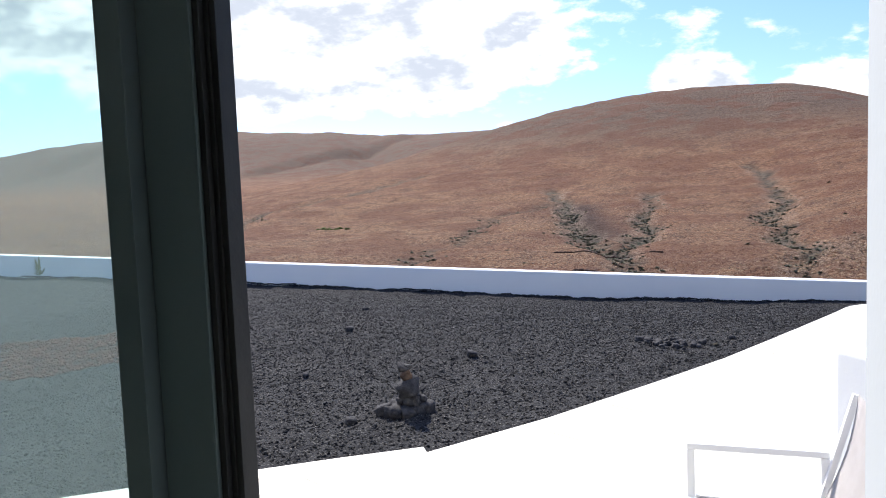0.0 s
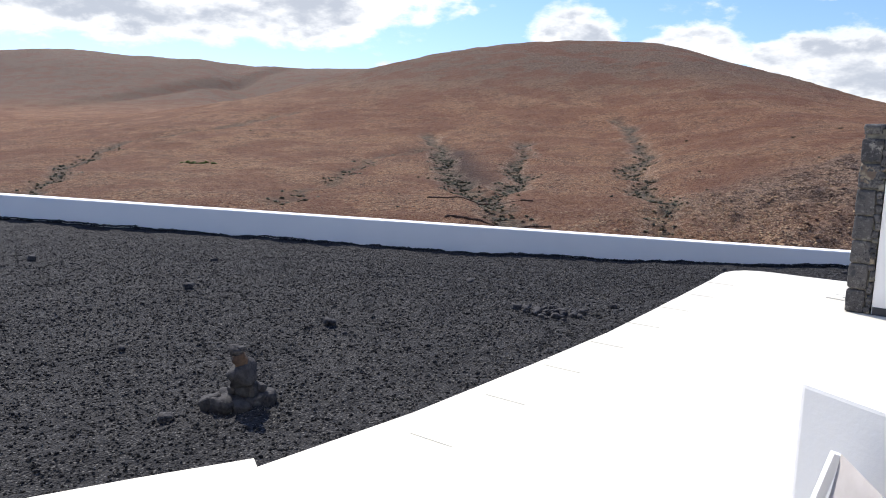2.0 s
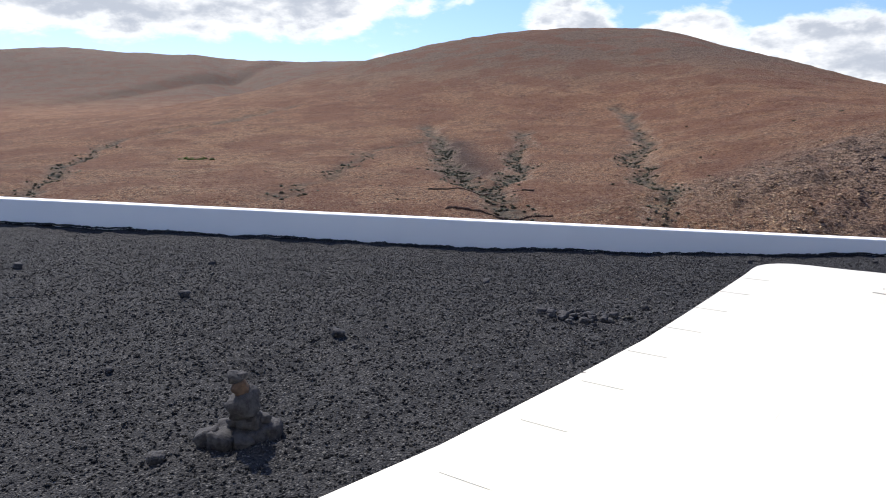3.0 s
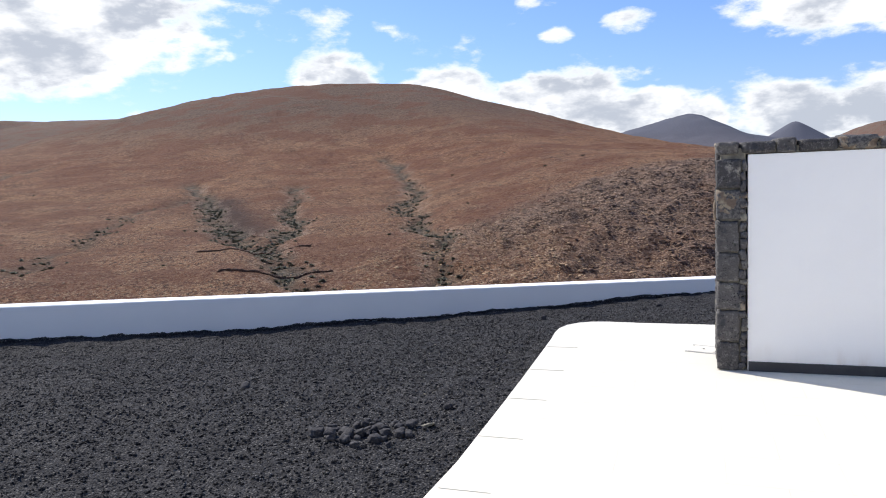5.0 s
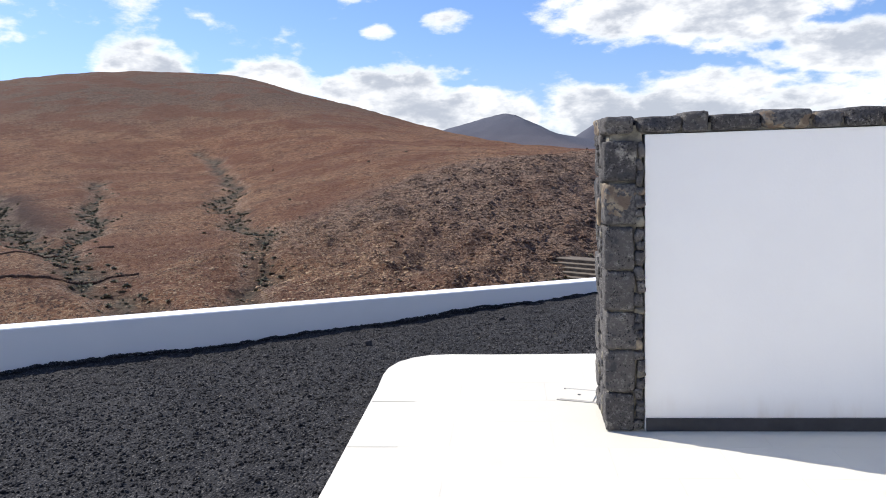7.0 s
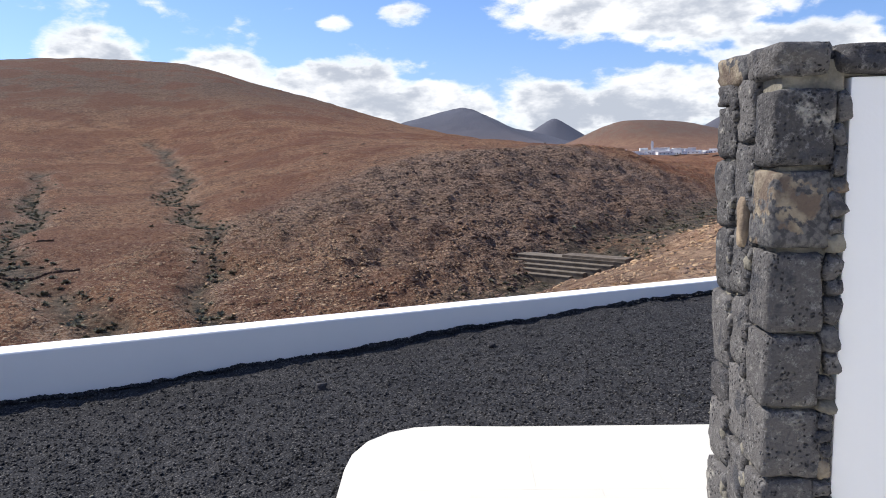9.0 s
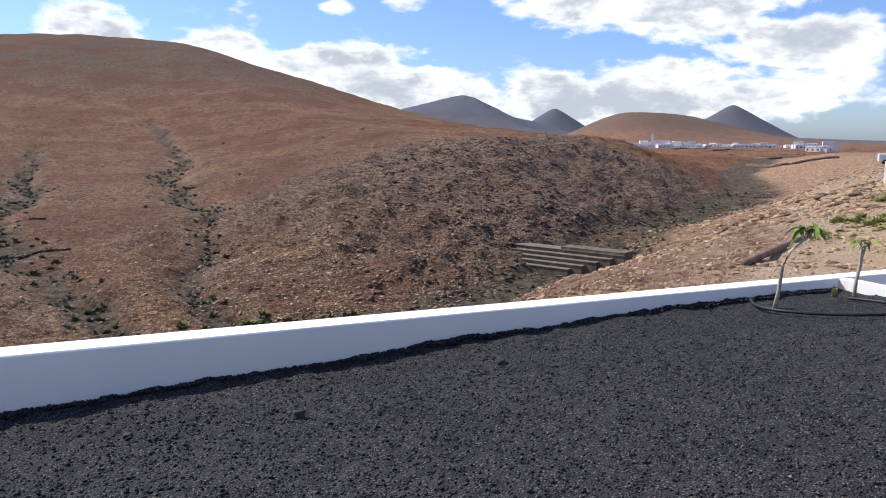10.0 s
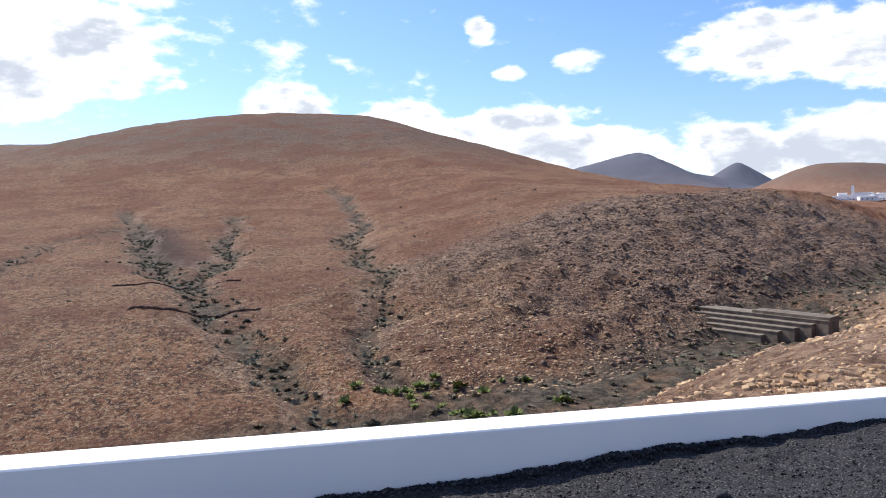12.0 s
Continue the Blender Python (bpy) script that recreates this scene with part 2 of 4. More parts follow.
CHAIRWHITE = material("white_enamel", plain((0.90, 0.90, 0.90), (0.87, 0.87, 0.87), 5, 100, 0.05, 0.001), 0.4)
SLING = material("pale_mesh_fabric", plain((0.56, 0.525, 0.51), (0.60, 0.565, 0.55), 12, 500, 0.4, 0.001), 0.8)
REDROCK = material("red_gravel", plain((0.16, 0.06, 0.04), (0.24, 0.10, 0.07), 40, 60, 0.9, 0.02), 0.95)
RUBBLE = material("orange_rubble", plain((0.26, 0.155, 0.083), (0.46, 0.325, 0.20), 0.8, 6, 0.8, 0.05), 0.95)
# brown rubble, toned down to carry the shade of the ravine slope
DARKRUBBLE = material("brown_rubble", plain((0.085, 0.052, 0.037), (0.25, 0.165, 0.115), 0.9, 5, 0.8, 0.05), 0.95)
CUTSTONE = material("dark_brown_stone", plain((0.06, 0.036, 0.026), (0.16, 0.098, 0.066), 1.5, 6, 0.8, 0.05), 0.95)
SHRUB = material("dry_shrub", plain((0.09, 0.088, 0.058), (0.19, 0.175, 0.12), 1.5, 8, 0.6, 0.05), 0.95)
GREENSHRUB = material("green_shrub", plain((0.09, 0.12, 0.03), (0.19, 0.22, 0.06), 1.5, 8, 0.6, 0.05), 0.9)
LEAF = material("leaf_green", plain((0.10, 0.17, 0.03), (0.26, 0.30, 0.06), 9, 40, 0.3, 0.005), 0.6)
BARK = material("pale_bark", plain((0.30, 0.26, 0.21), (0.42, 0.37, 0.30), 20, 50, 0.6, 0.005), 0.9)
HOSE = material("black_hose", plain((0.02, 0.02, 0.022), (0.035, 0.035, 0.038), 20), 0.5)
CONCRETE = material("raw_concrete", plain((0.42, 0.40, 0.36), (0.56, 0.53, 0.48), 1.2, 20, 0.4, 0.01), 0.9)
DAMSTONE = material("dam_masonry", plain((0.10, 0.08, 0.062), (0.19, 0.155, 0.12), 1.4, 6, 0.8, 0.04), 0.95)
DAMLEDGE = material("dam_ledge_pale", plain((0.13, 0.108, 0.085), (0.20, 0.168, 0.132), 1.4, 6, 0.5, 0.04), 0.95)
HOUSEWHITE = material("village_white", plain((0.78, 0.78, 0.77), (0.68, 0.68, 0.67), 0.2, 2, 0.1, 0.01), 0.9)
HOUSEDARK = material("village_opening", plain((0.06, 0.06, 0.07), (0.09, 0.09, 0.10), 0.5), 0.7)
ROOFTILE = material("terracotta", plain((0.42, 0.19, 0.11), (0.50, 0.25, 0.15), 2.0, 12, 0.5, 0.02), 0.85)
FENCE = material("brown_fence", plain((0.19, 0.125, 0.065), (0.25, 0.17, 0.09), 3.0, 30, 0.4, 0.01), 0.9)
RUST = material("weathered_pipe", plain((0.14, 0.085, 0.065), (0.24, 0.17, 0.13), 3.0, 30, 0.4, 0.01), 0.8)
VANWHITE = material("van_white", plain((0.70, 0.71, 0.72), (0.66, 0.67, 0.68), 2.0), 0.35)
TYRE = material("tyre_black", plain((0.02, 0.02, 0.02), (0.03, 0.03, 0.03), 9), 0.9)
DRYGRASS = material("grass_tuft", plain((0.22, 0.24, 0.08), (0.34, 0.32, 0.14), 8), 0.9)

GLASS = bpy.data.materials.new("clear_glass")
GLASS.use_nodes = True
_g = GLASS.node_tree
_g.nodes.clear()
G = Nodes(_g)
_t = G.add("ShaderNodeBsdfTransparent", Color=(0.93, 0.975, 0.97, 1))
_r = G.add("ShaderNodeBsdfGlossy", Roughness=0.01, Color=(1, 1, 1, 1))
_m = _g.nodes.new("ShaderNodeMixShader")
_f = G.add("ShaderNodeLayerWeight", Blend=0.5).outputs["Facing"]
G.link(G.math("ADD", 0.06, G.math("MULTIPLY", G.math("POWER", _f, 4.5), 0.5)), _m.inputs[0])
G.link(_t.outputs[0], _m.inputs[1])
G.link(_r.outputs[0], _m.inputs[2])
G.link(_m.outputs[0], _g.nodes.new("ShaderNodeOutputMaterial").inputs["Surface"])


# clean pane; a translucent pale layer imitates the bright reflections on it
GLAREGLASS = material("glare_glass", plain((0.50, 0.62, 0.62), (0.60, 0.68, 0.66), 2.0), 0.9)
_d = GLAREGLASS.node_tree
D = Nodes(_d)
glare = D.mix(1.0, (0.70, 0.86, 0.86), (1, 1, 1), "MULTIPLY")
_s = D.add("ShaderNodeBsdfTranslucent")
D.link(glare, _s.inputs["Color"])
_c = D.add("ShaderNodeBsdfTransparent", Color=(0.86, 0.95, 0.94, 1))
_x = _d.nodes.new("ShaderNodeMixShader")
_x.inputs[0].default_value = 0.045
D.link(_c.outputs[0], _x.inputs[1])
D.link(_s.outputs[0], _x.inputs[2])
_y = _d.nodes.new("ShaderNodeMixShader")
_y.inputs[0].default_value = 0.08
_q = D.add("ShaderNodeBsdfGlossy", Roughness=0.02)
D.link(_x.outputs[0], _y.inputs[1])
D.link(_q.outputs[0], _y.inputs[2])
D.link(_y.outputs[0], _d.nodes["Material Output"].inputs["Surface"])


# ---- mesh helpers ----
def mesh_object(name, bm, mat, parent=None, label="", smooth=False):
    me = bpy.data.meshes.new(name)
    bm.normal_update()
    bm.to_mesh(me)
    bm.free()
    if smooth:
        me.polygons.foreach_set("use_smooth", [True] * len(me.polygons))
    me.materials.append(mat)
    ob = new(name, me)
    if parent is not None:
        ob.parent = parent
    if label:
        ob["label"] = label
    return ob


def raw_object(name, verts, faces, mat, smooth=False, parent=None):
    me = bpy.data.meshes.new(name)
    me.from_pydata([tuple(v) for v in verts], [], faces)
    if smooth:
        me.polygons.foreach_set("use_smooth", [True] * len(me.polygons))
    me.materials.append(mat)
    ob = new(name, me)
    ob.parent = parent
    return ob


def thing(name, x, y, z, turn=0.0, label="", category="", group=""):
    ob = new(name)
    ob.matrix_world = pose(x, y, z, 0, 0, turn)
    return tagged(ob, label, category, group)


def box(bm, x0, x1, y0, y1, z0, z1, m=None, bevel=0.0):
    made = bmesh.ops.create_cube(bm, size=1.0, matrix=(m or Matrix()) @ Matrix.Translation(((x0 + x1) / 2, (y0 + y1) / 2, (z0 + z1) / 2)) @ Matrix.Diagonal((x1 - x0, y1 - y0, z1 - z0, 1)))
    if bevel:
        edges = list({e for v in made["verts"] for e in v.link_edges})
        bmesh.ops.bevel(bm, geom=edges, offset=bevel, segments=2, affect="EDGES", profile=0.7)
    return bm


def boxed(x0, x1, y0, y1, z0, z1, bevel=0.0):
    return box(bmesh.new(), x0, x1, y0, y1, z0, z1, None, bevel)


def tube(points, radii, sides=10):
    """A tapered round bar along the points."""
    bm = bmesh.new()
    rings = []
    pts = [Vector(p) for p in points]
    for i, p in enumerate(pts):
        d = (pts[min(i + 1, len(pts) - 1)] - pts[max(i - 1, 0)]).normalized()
        side = d.cross(Vector((0, 0, 1)) if abs(d.z) < 0.9 else Vector((1, 0, 0))).normalized()
        up = side.cross(d)
        r = radii[i] if isinstance(radii, (list, tuple)) else radii
        rings.append([bm.verts.new(p + side * math.cos(a) * r + up * math.sin(a) * r) for a in [2 * math.pi * k / sides for k in range(sides)]])
    for a, b in zip(rings, rings[1:]):
        for k in range(sides):
            bm.faces.new((a[k], a[(k + 1) % sides], b[(k + 1) % sides], b[k]))
    bm.faces.new(rings[0][::-1])
    bm.faces.new(rings[-1])
    return bm


def stone(sx, sy, sz, seed, cuts=4, rough=0.10, m=None, bm=None, sharp=5.0):
    """A rough block: a rounded cube pushed in and out by noise."""
    bm = bm or bmesh.new()
    tmp = bmesh.new()
    bmesh.ops.create_cube(tmp, size=2.0)
    bmesh.ops.subdivide_edges(tmp, edges=tmp.edges[:], cuts=cuts, use_grid_fill=True)
    off = Vector((seed * 7.13, seed * 3.71, seed * 1.93))
    for v in tmp.verts:
        c = v.co.copy()
        p = sharp
        k = (abs(c.x) ** p + abs(c.y) ** p + abs(c.z) ** p) ** (-1 / p)
        c *= k
        n = noise.noise(c * 1.1 + off) * rough * 1.4 + noise.noise(c * 3.3 + off) * rough * 0.7
        c *= 1 + n
        v.co = Vector((c.x * sx / 2, c.y * sy / 2, c.z * sz / 2))
    me = bpy.data.meshes.new("tmp")
    if m is not None:
        tmp.transform(m)
    tmp.to_mesh(me)
    tmp.free()
    bm.from_mesh(me)
    bpy.data.meshes.remove(me)
    return bm


# ---- the lie of the land ----
def lattice(ix, iy, seed):
    h = (ix * 374761393 + iy * 668265263 + seed * 974634777) & 0x7FFFFFFF
    h = ((h ^ (h >> 13)) * 1274126177) & 0x7FFFFFFF
    return ((h ^ (h >> 16)) & 0xFFFF) / 65535.0 * 2 - 1


def vnoise(x, y, seed=0):
    ix, iy = np.floor(x).astype(np.int64), np.floor(y).astype(np.int64)
    fx, fy = x - ix, y - iy
    fx, fy = fx * fx * (3 - 2 * fx), fy * fy * (3 - 2 * fy)
    a, b = lattice(ix, iy, seed), lattice(ix + 1, iy, seed)
    c, d = lattice(ix, iy + 1, seed), lattice(ix + 1, iy + 1, seed)
    return (a + (b - a) * fx) * (1 - fy) + (c + (d - c) * fx) * fy


def fbm(x, y, octaves=4, seed=0):
    total, amp = 0, 1.0
    for o in range(octaves):
        total = total + vnoise(x * 2 ** o, y * 2 ** o, seed + o * 17) * amp
        amp *= 0.5
    return total


def step(v, a, b):
    t = np.clip((v - a) / (b - a), 0, 1)
    return t * t * (3 - 2 * t)


AXIS = [(-200, 40), (-60, 42), (-15, 46), (8, 51), (30, 62), (45, 72), (62, 83), (90, 98), (127, 124), (190, 190), (330, 300), (600, 420)]


def ravine(x, y):
    """Distance from the ravine's line (positive on the far side) and the place along it."""
    best = np.full(np.shape(x), 1e9)
    side = np.zeros(np.shape(x))
    along = np.zeros(np.shape(x))
    for (ax, ay), (bx, by) in zip(AXIS, AXIS[1:]):
        dx, dy = bx - ax, by - ay
        t = np.clip(((x - ax) * dx + (y - ay) * dy) / (dx * dx + dy * dy), 0, 1)
        px, py = ax + t * dx, ay + t * dy
        d = np.hypot(x - px, y - py)
        s = np.sign(dx * (y - py) - dy * (x - px))
        better = d < best
        best, side, along = np.where(better, d, best), np.where(better, s, side), np.where(better, px, along)
    return best * np.where(side == 0, 1, side), along


def bump(x, y, cx, cy, h, sx, sy, sx2=None, power=2.0):
    s = np.where(x < cx, sx, sx2 or sx)
    return h * np.exp(-0.5 * (np.abs((x - cx) / s) ** power + np.abs((y - cy) / sy) ** power))


def cone(x, y, cx, cy, h, r, soft=0.06):
    d = np.hypot(x - cx, y - cy) / r
    return h * np.clip(1 - np.sqrt(d * d + soft * soft) + soft, 0, 1) ** 1.12


GULLIES = [[(-44, 222), (-33, 180), (-24, 140), (-10, 100), (-8, 92)], [(-14, 205), (-11, 152), (-10, 113), (-8, 92), (-5, 76), (-1, 62), (4, 53)],
           [(13, 250), (18, 198), (13, 158), (11, 98), (10, 81), (9, 66), (14, 56)], [(-70, 80), (-86, 107), (-112, 153), (-130, 192), (-105, 270)], [(-38, 90), (-42, 137), (-47, 165), (-36, 205)]]


def gully_mask(x, y, spread=1.0):
    best = np.zeros(np.shape(x))
    wx, wy = x + fbm(x / 9, y / 9, 4, 71) * 2.2, y + fbm(x / 9, y / 9, 3, 73) * 1.8
    for line, strength in zip(GULLIES, (1.0, 1.0, 0.9, 0.7, 0.5)):
        for (ax, ay), (bx, by) in zip(line, line[1:]):
            dx, dy = bx - ax, by - ay
            t = np.clip(((wx - ax) * dx + (wy - ay) * dy) / (dx * dx + dy * dy), 0, 1)
            d = np.hypot(wx - ax - t * dx, wy - ay - t * dy) / (2.6 * spread)
            best = np.maximum(best, strength * np.exp(-d * d))
    return best


def land(x, y):
    x, y = np.asarray(x, float), np.asarray(y, float)
    wob = fbm(x / 30, y / 30, 3, 5) * 1.6
    d, u = ravine(x, y)
    d = d + wob * np.clip(np.abs(d) / 12, 0, 1)
    floor = -12.6 + step(u, 44, 60) * 2.2 + step(u, 80, 400) * 2.0 + (1 - step(u, -80, 0)) * 0.5
    r = np.hypot(x, y)
    shelf = -1.25 - 0.012 * np.clip(r, 0, 300)
    width = 30 + 6 * step(u, 60, 140)
    k = np.clip((-d - 2.5) / width, 0, 1)
    k = k ** 1.4 + (np.sin(k * math.pi / 2) ** 1.9 - k ** 1.4) * step(x, 6, 17)
    near = floor + (shelf - floor) * k + bump(x, y, 47, 33, 1.2, 10, 8) + bump(x, y, 93, 69, 1.4, 22, 14)
    top = -8.6 + 8.6 * step(x, 5, 62) - 7.5 * step(x, 110, 250)
    rise = np.clip((d - 2.5) / (50 - 14 * step(u, 10, 50)), 0, 1)
    far = floor + (top - floor) * (1 - (1 - rise) ** 1.5)
    far = far + 0.05 * np.clip(y - 150, 0, 260) * (1 - step(x, -160, -10))
    far = far - 1.1 * gully_mask(x, y, 1.1)
    z = np.where(d > 0, far, near)
    # the hill, the far ridge, and the cones beyond the village
    z = z + (bump(x, y, 0, 485, 65, 113, 139, 99, 2.1) - bump(x, y, 64, 440, 5.5, 26, 70)) * step(d, 0, 40)
    ridge = bump(x, y, -900, 1080, 112, 500, 230, 300) + bump(x, y, -200, 1080, 74, 300, 230, 230)
    front = np.clip((1080 - y) / 300, 0, 1)
    folds = np.exp(-(((x + 520 + 0.5 * (y - 1080)) / 34) ** 2)) + 0.7 * np.exp(-(((x + 380 - 0.3 * (y - 1080)) / 22) ** 2)) + 0.6 * np.exp(-(((x + 900 + 0.2 * (y - 1080)) / 40) ** 2))
    z = z + ridge * (1 + 0.035 * fbm(x / 150, y / 150, 4, 3) - 0.32 * front * folds)
    z = z + bump(x, y, 1030, 1300, 62, 62, 120, 190, 2.0) + bump(x, y, 1180, 1230, 12, 90, 120, 120)
    z = z + cone(x, y, 1843, 1800, 106, 190) + bump(x, y, 1700, 1700, 16, 420, 200)
    z = z + bump(x, y, 1205, 2500, 146, 330, 260, 88, 1.75) * (1 + 0.03 * fbm(x / 60, y / 60, 3, 9)) + bump(x, y, 1450, 2480, 74, 150, 200, 120)
    z = z + cone(x, y, 1945, 3000, 150, 250, 0.08)
    # roughness, growing with the distance from the house
    far_r = np.clip(r / 60, 0.1, 1)
    z = z + fbm(x / 9, y / 9, 5, 21) * 0.38 * far_r
    z = z + np.abs(fbm(x / 2.1, y / 2.1, 3, 57)) * 0.16 * (1 - step(r, 60, 110)) * step(r, 16, 24)
    z = z + fbm(x / 70, y / 70, 4, 33) * 1.6 * step(r, 80, 400) * 0.6
    # ledges of layered rock on the steep far bank
    steep = step(u, 8, 40) * (1 - step(d, 34, 52)) * step(d, 2, 8)
    z = z + steep * (fbm(x / 2.6, y / 2.6, 3, 41) * 0.55 + np.abs(fbm(x / 6, y / 1.6, 2, 47)) * 0.5)
    return z


def wall_y(x):
    return 14.01 + 0.1243 * x


def wall_z(x):
    return -0.041 - 0.0439 * x


def gravel_z(x, y):
    slope = 0.445 + 0.042 * np.minimum(x, 0) + 0.008 * np.clip(x, 0, 7) + 0.035 * np.clip(x - 7, 0, 5)
    return -0.05 - slope * step(y - 0.124 * x, 8.1, 13.9)


def gravel_wave(x, y):
    return gravel_z(x, y) + fbm(x / 0.8, y / 0.8, 3, 61) * 0.018 + fbm(x / 0.16, y / 0.16, 2, 67) * 0.017 + np.abs(fbm(x / 0.075, y / 0.075, 1, 69)) * 0.014 + fbm(x / 3, y / 3, 2, 63) * 0.03


# one sheet of ground, its rings finer close by
PIVOT = (1.5, 6.0)
azimuths = np.concatenate([np.arange(-62, 72, 0.2), np.arange(72, 298, 3.0)])
rings = 11.5 * (4600 / 11.5) ** (np.arange(0, 641) / 640.0)
rings = np.concatenate([[0.5, 4.0, 8.0, 10.0], rings])
aa, rr = np.meshgrid(np.radians(azimuths), rings, indexing="ij")
gx, gy = PIVOT[0] + rr * np.sin(aa), PIVOT[1] + rr * np.cos(aa)
gz = land(gx, gy)
gz = np.where(gy < wall_y(gx) + 0.15, np.minimum(gz, -1.9), gz)
gz = np.where((gy >= wall_y(gx) + 0.15) & (gy < wall_y(gx) + 1.2), np.minimum(gz, wall_z(gx) - 0.12), gz)
na, nr = gx.shape
index = np.arange(na * nr).reshape(na, nr)
nxt = np.roll(index, -1, axis=0)
quads = np.stack([index[:, :-1], nxt[:, :-1], nxt[:, 1:], index[:, 1:]], axis=-1).reshape(-1, 4)
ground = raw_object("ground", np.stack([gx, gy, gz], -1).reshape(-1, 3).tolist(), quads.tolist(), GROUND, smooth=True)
d_r, u_r = ravine(gx, gy)
g_in = gully_mask(gx, gy, 0.72)
g_out = np.clip(gully_mask(gx, gy, 1.08) - g_in, 0, 1)
left_arm = np.exp(-(((gx + 22.5 + (gy - 150) * 0.24) / 5.5) ** 2)) * step(gy, 112, 130) * (1 - step(gy, 178, 205))
zones = {"scrub": np.clip(g_in * 1.1 + (1 - step(np.abs(d_r + 1), 3, 9)) * 1.0, 0, 1) * (1 - step(gy, 600, 900)),
         "pale": np.clip((g_out * 3.0 - 0.42) * (0.75 + 0.8 * vnoise(gx / 3, gy / 3, 5)), 0, 1),
         "dark": np.clip(left_arm, 0, 1),
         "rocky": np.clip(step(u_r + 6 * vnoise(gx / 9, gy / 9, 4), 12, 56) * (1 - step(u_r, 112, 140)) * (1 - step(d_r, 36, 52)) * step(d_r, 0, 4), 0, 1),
         "sand": step(np.degrees(np.arctan2(gx - 1.8, gy - 7.9)) + 3 * vnoise(gx / 4, gy / 4, 8), 46.5, 50.5) * (1 - step(np.hypot(gx, gy), 70, 130)),
         "rubble": step(-d_r, 2, 9) * step(gx - 0.6 * gy, -12, 4) * (1 - step(gx, 250, 420))}
for key, value in zones.items():
    layer = ground.data.attributes.new(key, "FLOAT", "POINT")
    layer.data.foreach_set("value", np.ascontiguousarray(value, dtype=np.float32).reshape(-1))
tagged(ground, "dry reddish-brown stony hills, a ravine and far volcanic cones", "ground", kind="structure")


def land_at(x, y):
    return float(land(np.array([x]), np.array([y]))[0])


# ---- boundary wall and garden ----
def long_wall(name, x0, x1, thick, depth, cap, label):
    """A low rendered wall from x0 to x1 along the garden's far edge, its top sloping gently."""
    bm = bmesh.new()
    n = max(2, int((x1 - x0) / 0.5))
    rows = []
    for i in range(n + 1):
        x = x0 + (x1 - x0) * i / n
        y, z = wall_y(x), wall_z(x)
        w = 0.003 * noise.noise((x * 0.7, 3.0, 1.0))
        ring = [(x, y + w, z - depth), (x, y + w, z - 0.012), (x, y + 0.012, z), (x, y + thick - 0.012, z), (x, y + thick, z - 0.012), (x, y + thick, z - depth)]
        rows.append([bm.verts.new(p) for p in ring])
    for a, b in zip(rows, rows[1:]):
        for k in range(len(a) - 1):
            bm.faces.new((a[k], b[k], b[k + 1], a[k + 1]))
    bm.faces.new(rows[0][::-1])
    bm.faces.new(rows[-1])
    bmesh.ops.recalc_face_normals(bm, faces=bm.faces[:])
    return tagged(mesh_object(name, bm, WHITEPLAIN), label, "wall", kind="structure")


long_wall("wall_boundary", -22, 17.5, 0.30, 2.2, 0, "low white rendered garden wall above a ravine")
CORNER_OLD = (13.12, 16.14, -0.68)


def straight_wall(name, a, b, thick, z0, z1, mat, label, bevel=0.012, kind="structure", z2=None):
    """A wall from a to b (plan), its left face on the line, its top going from z1 to z2."""
    z2 = z1 if z2 is None else z2
    d = Vector((b[0] - a[0], b[1] - a[1], 0))
    length = d.length
    bm = boxed(0, length, 0, thick, z0, z1, bevel)
    for v in bm.verts:
        if v.co.z > (z0 + z1) / 2:
            v.co.z += (z2 - z1) * v.co.x / length
    ob = mesh_object(name, bm, mat)
    ob.matrix_world = pose(a[0], a[1], 0, 0, 0, math.degrees(math.atan2(d.y, d.x)))
    return tagged(ob, label, "wall", kind=kind)


# gravel surface
xs = np.arange(-15, 12.4, 0.036)
ys = np.arange(1.5, 16.0, 0.036)
mx, my = np.meshgrid(xs, ys, indexing="ij")
mz = gravel_wave(mx, my)
TERRACE = [(-9.0, -1.70), (-2.64, 3.08), (-1.46, 3.97), (-0.99, 4.30), (-0.93, 4.21), (-0.31, 5.10), (0.37, 6.25), (0.95, 7.27), (1.59, 8.56), (2.31, 10.06), (2.46, 10.40), (2.55, 10.56), (2.68, 10.69), (2.83, 10.755), (2.98, 10.76), (3.15, 10.70), (3.45, 10.53), (4.43, 10.05), (9.5, 7.55), (9.5, -4.0), (-9.0, -4.0)]


def inside(x, y, poly):
    hit = np.zeros(np.shape(x), bool)
    for (ax, ay), (bx, by) in zip(poly, poly[1:] + poly[:1]):
        if ay != by:
            c = ((ay > y) != (by > y)) & (x < (bx - ax) * (y - ay) / (by - ay) + ax)
            hit ^= c
    return hit


shrunk = inside(mx + 0.12, my, TERRACE) & inside(mx - 0.12, my, TERRACE) & inside(mx, my + 0.12, TERRACE)
mz = np.where(shrunk, mz - 0.25, mz)
my = np.minimum(my, wall_y(mx) + 0.02)
ia = np.arange(mx.size).reshape(mx.shape)
q = np.stack([ia[:-1, :-1], ia[1:, :-1], ia[1:, 1:], ia[:-1, 1:]], -1).reshape(-1, 4)
garden = raw_object("ground_gravel", np.stack([mx, my, mz], -1).reshape(-1, 3).tolist(), q.tolist(), GRAVEL, smooth=False)
tagged(garden, "black volcanic gravel raked over the garden", "gravel", kind="structure")

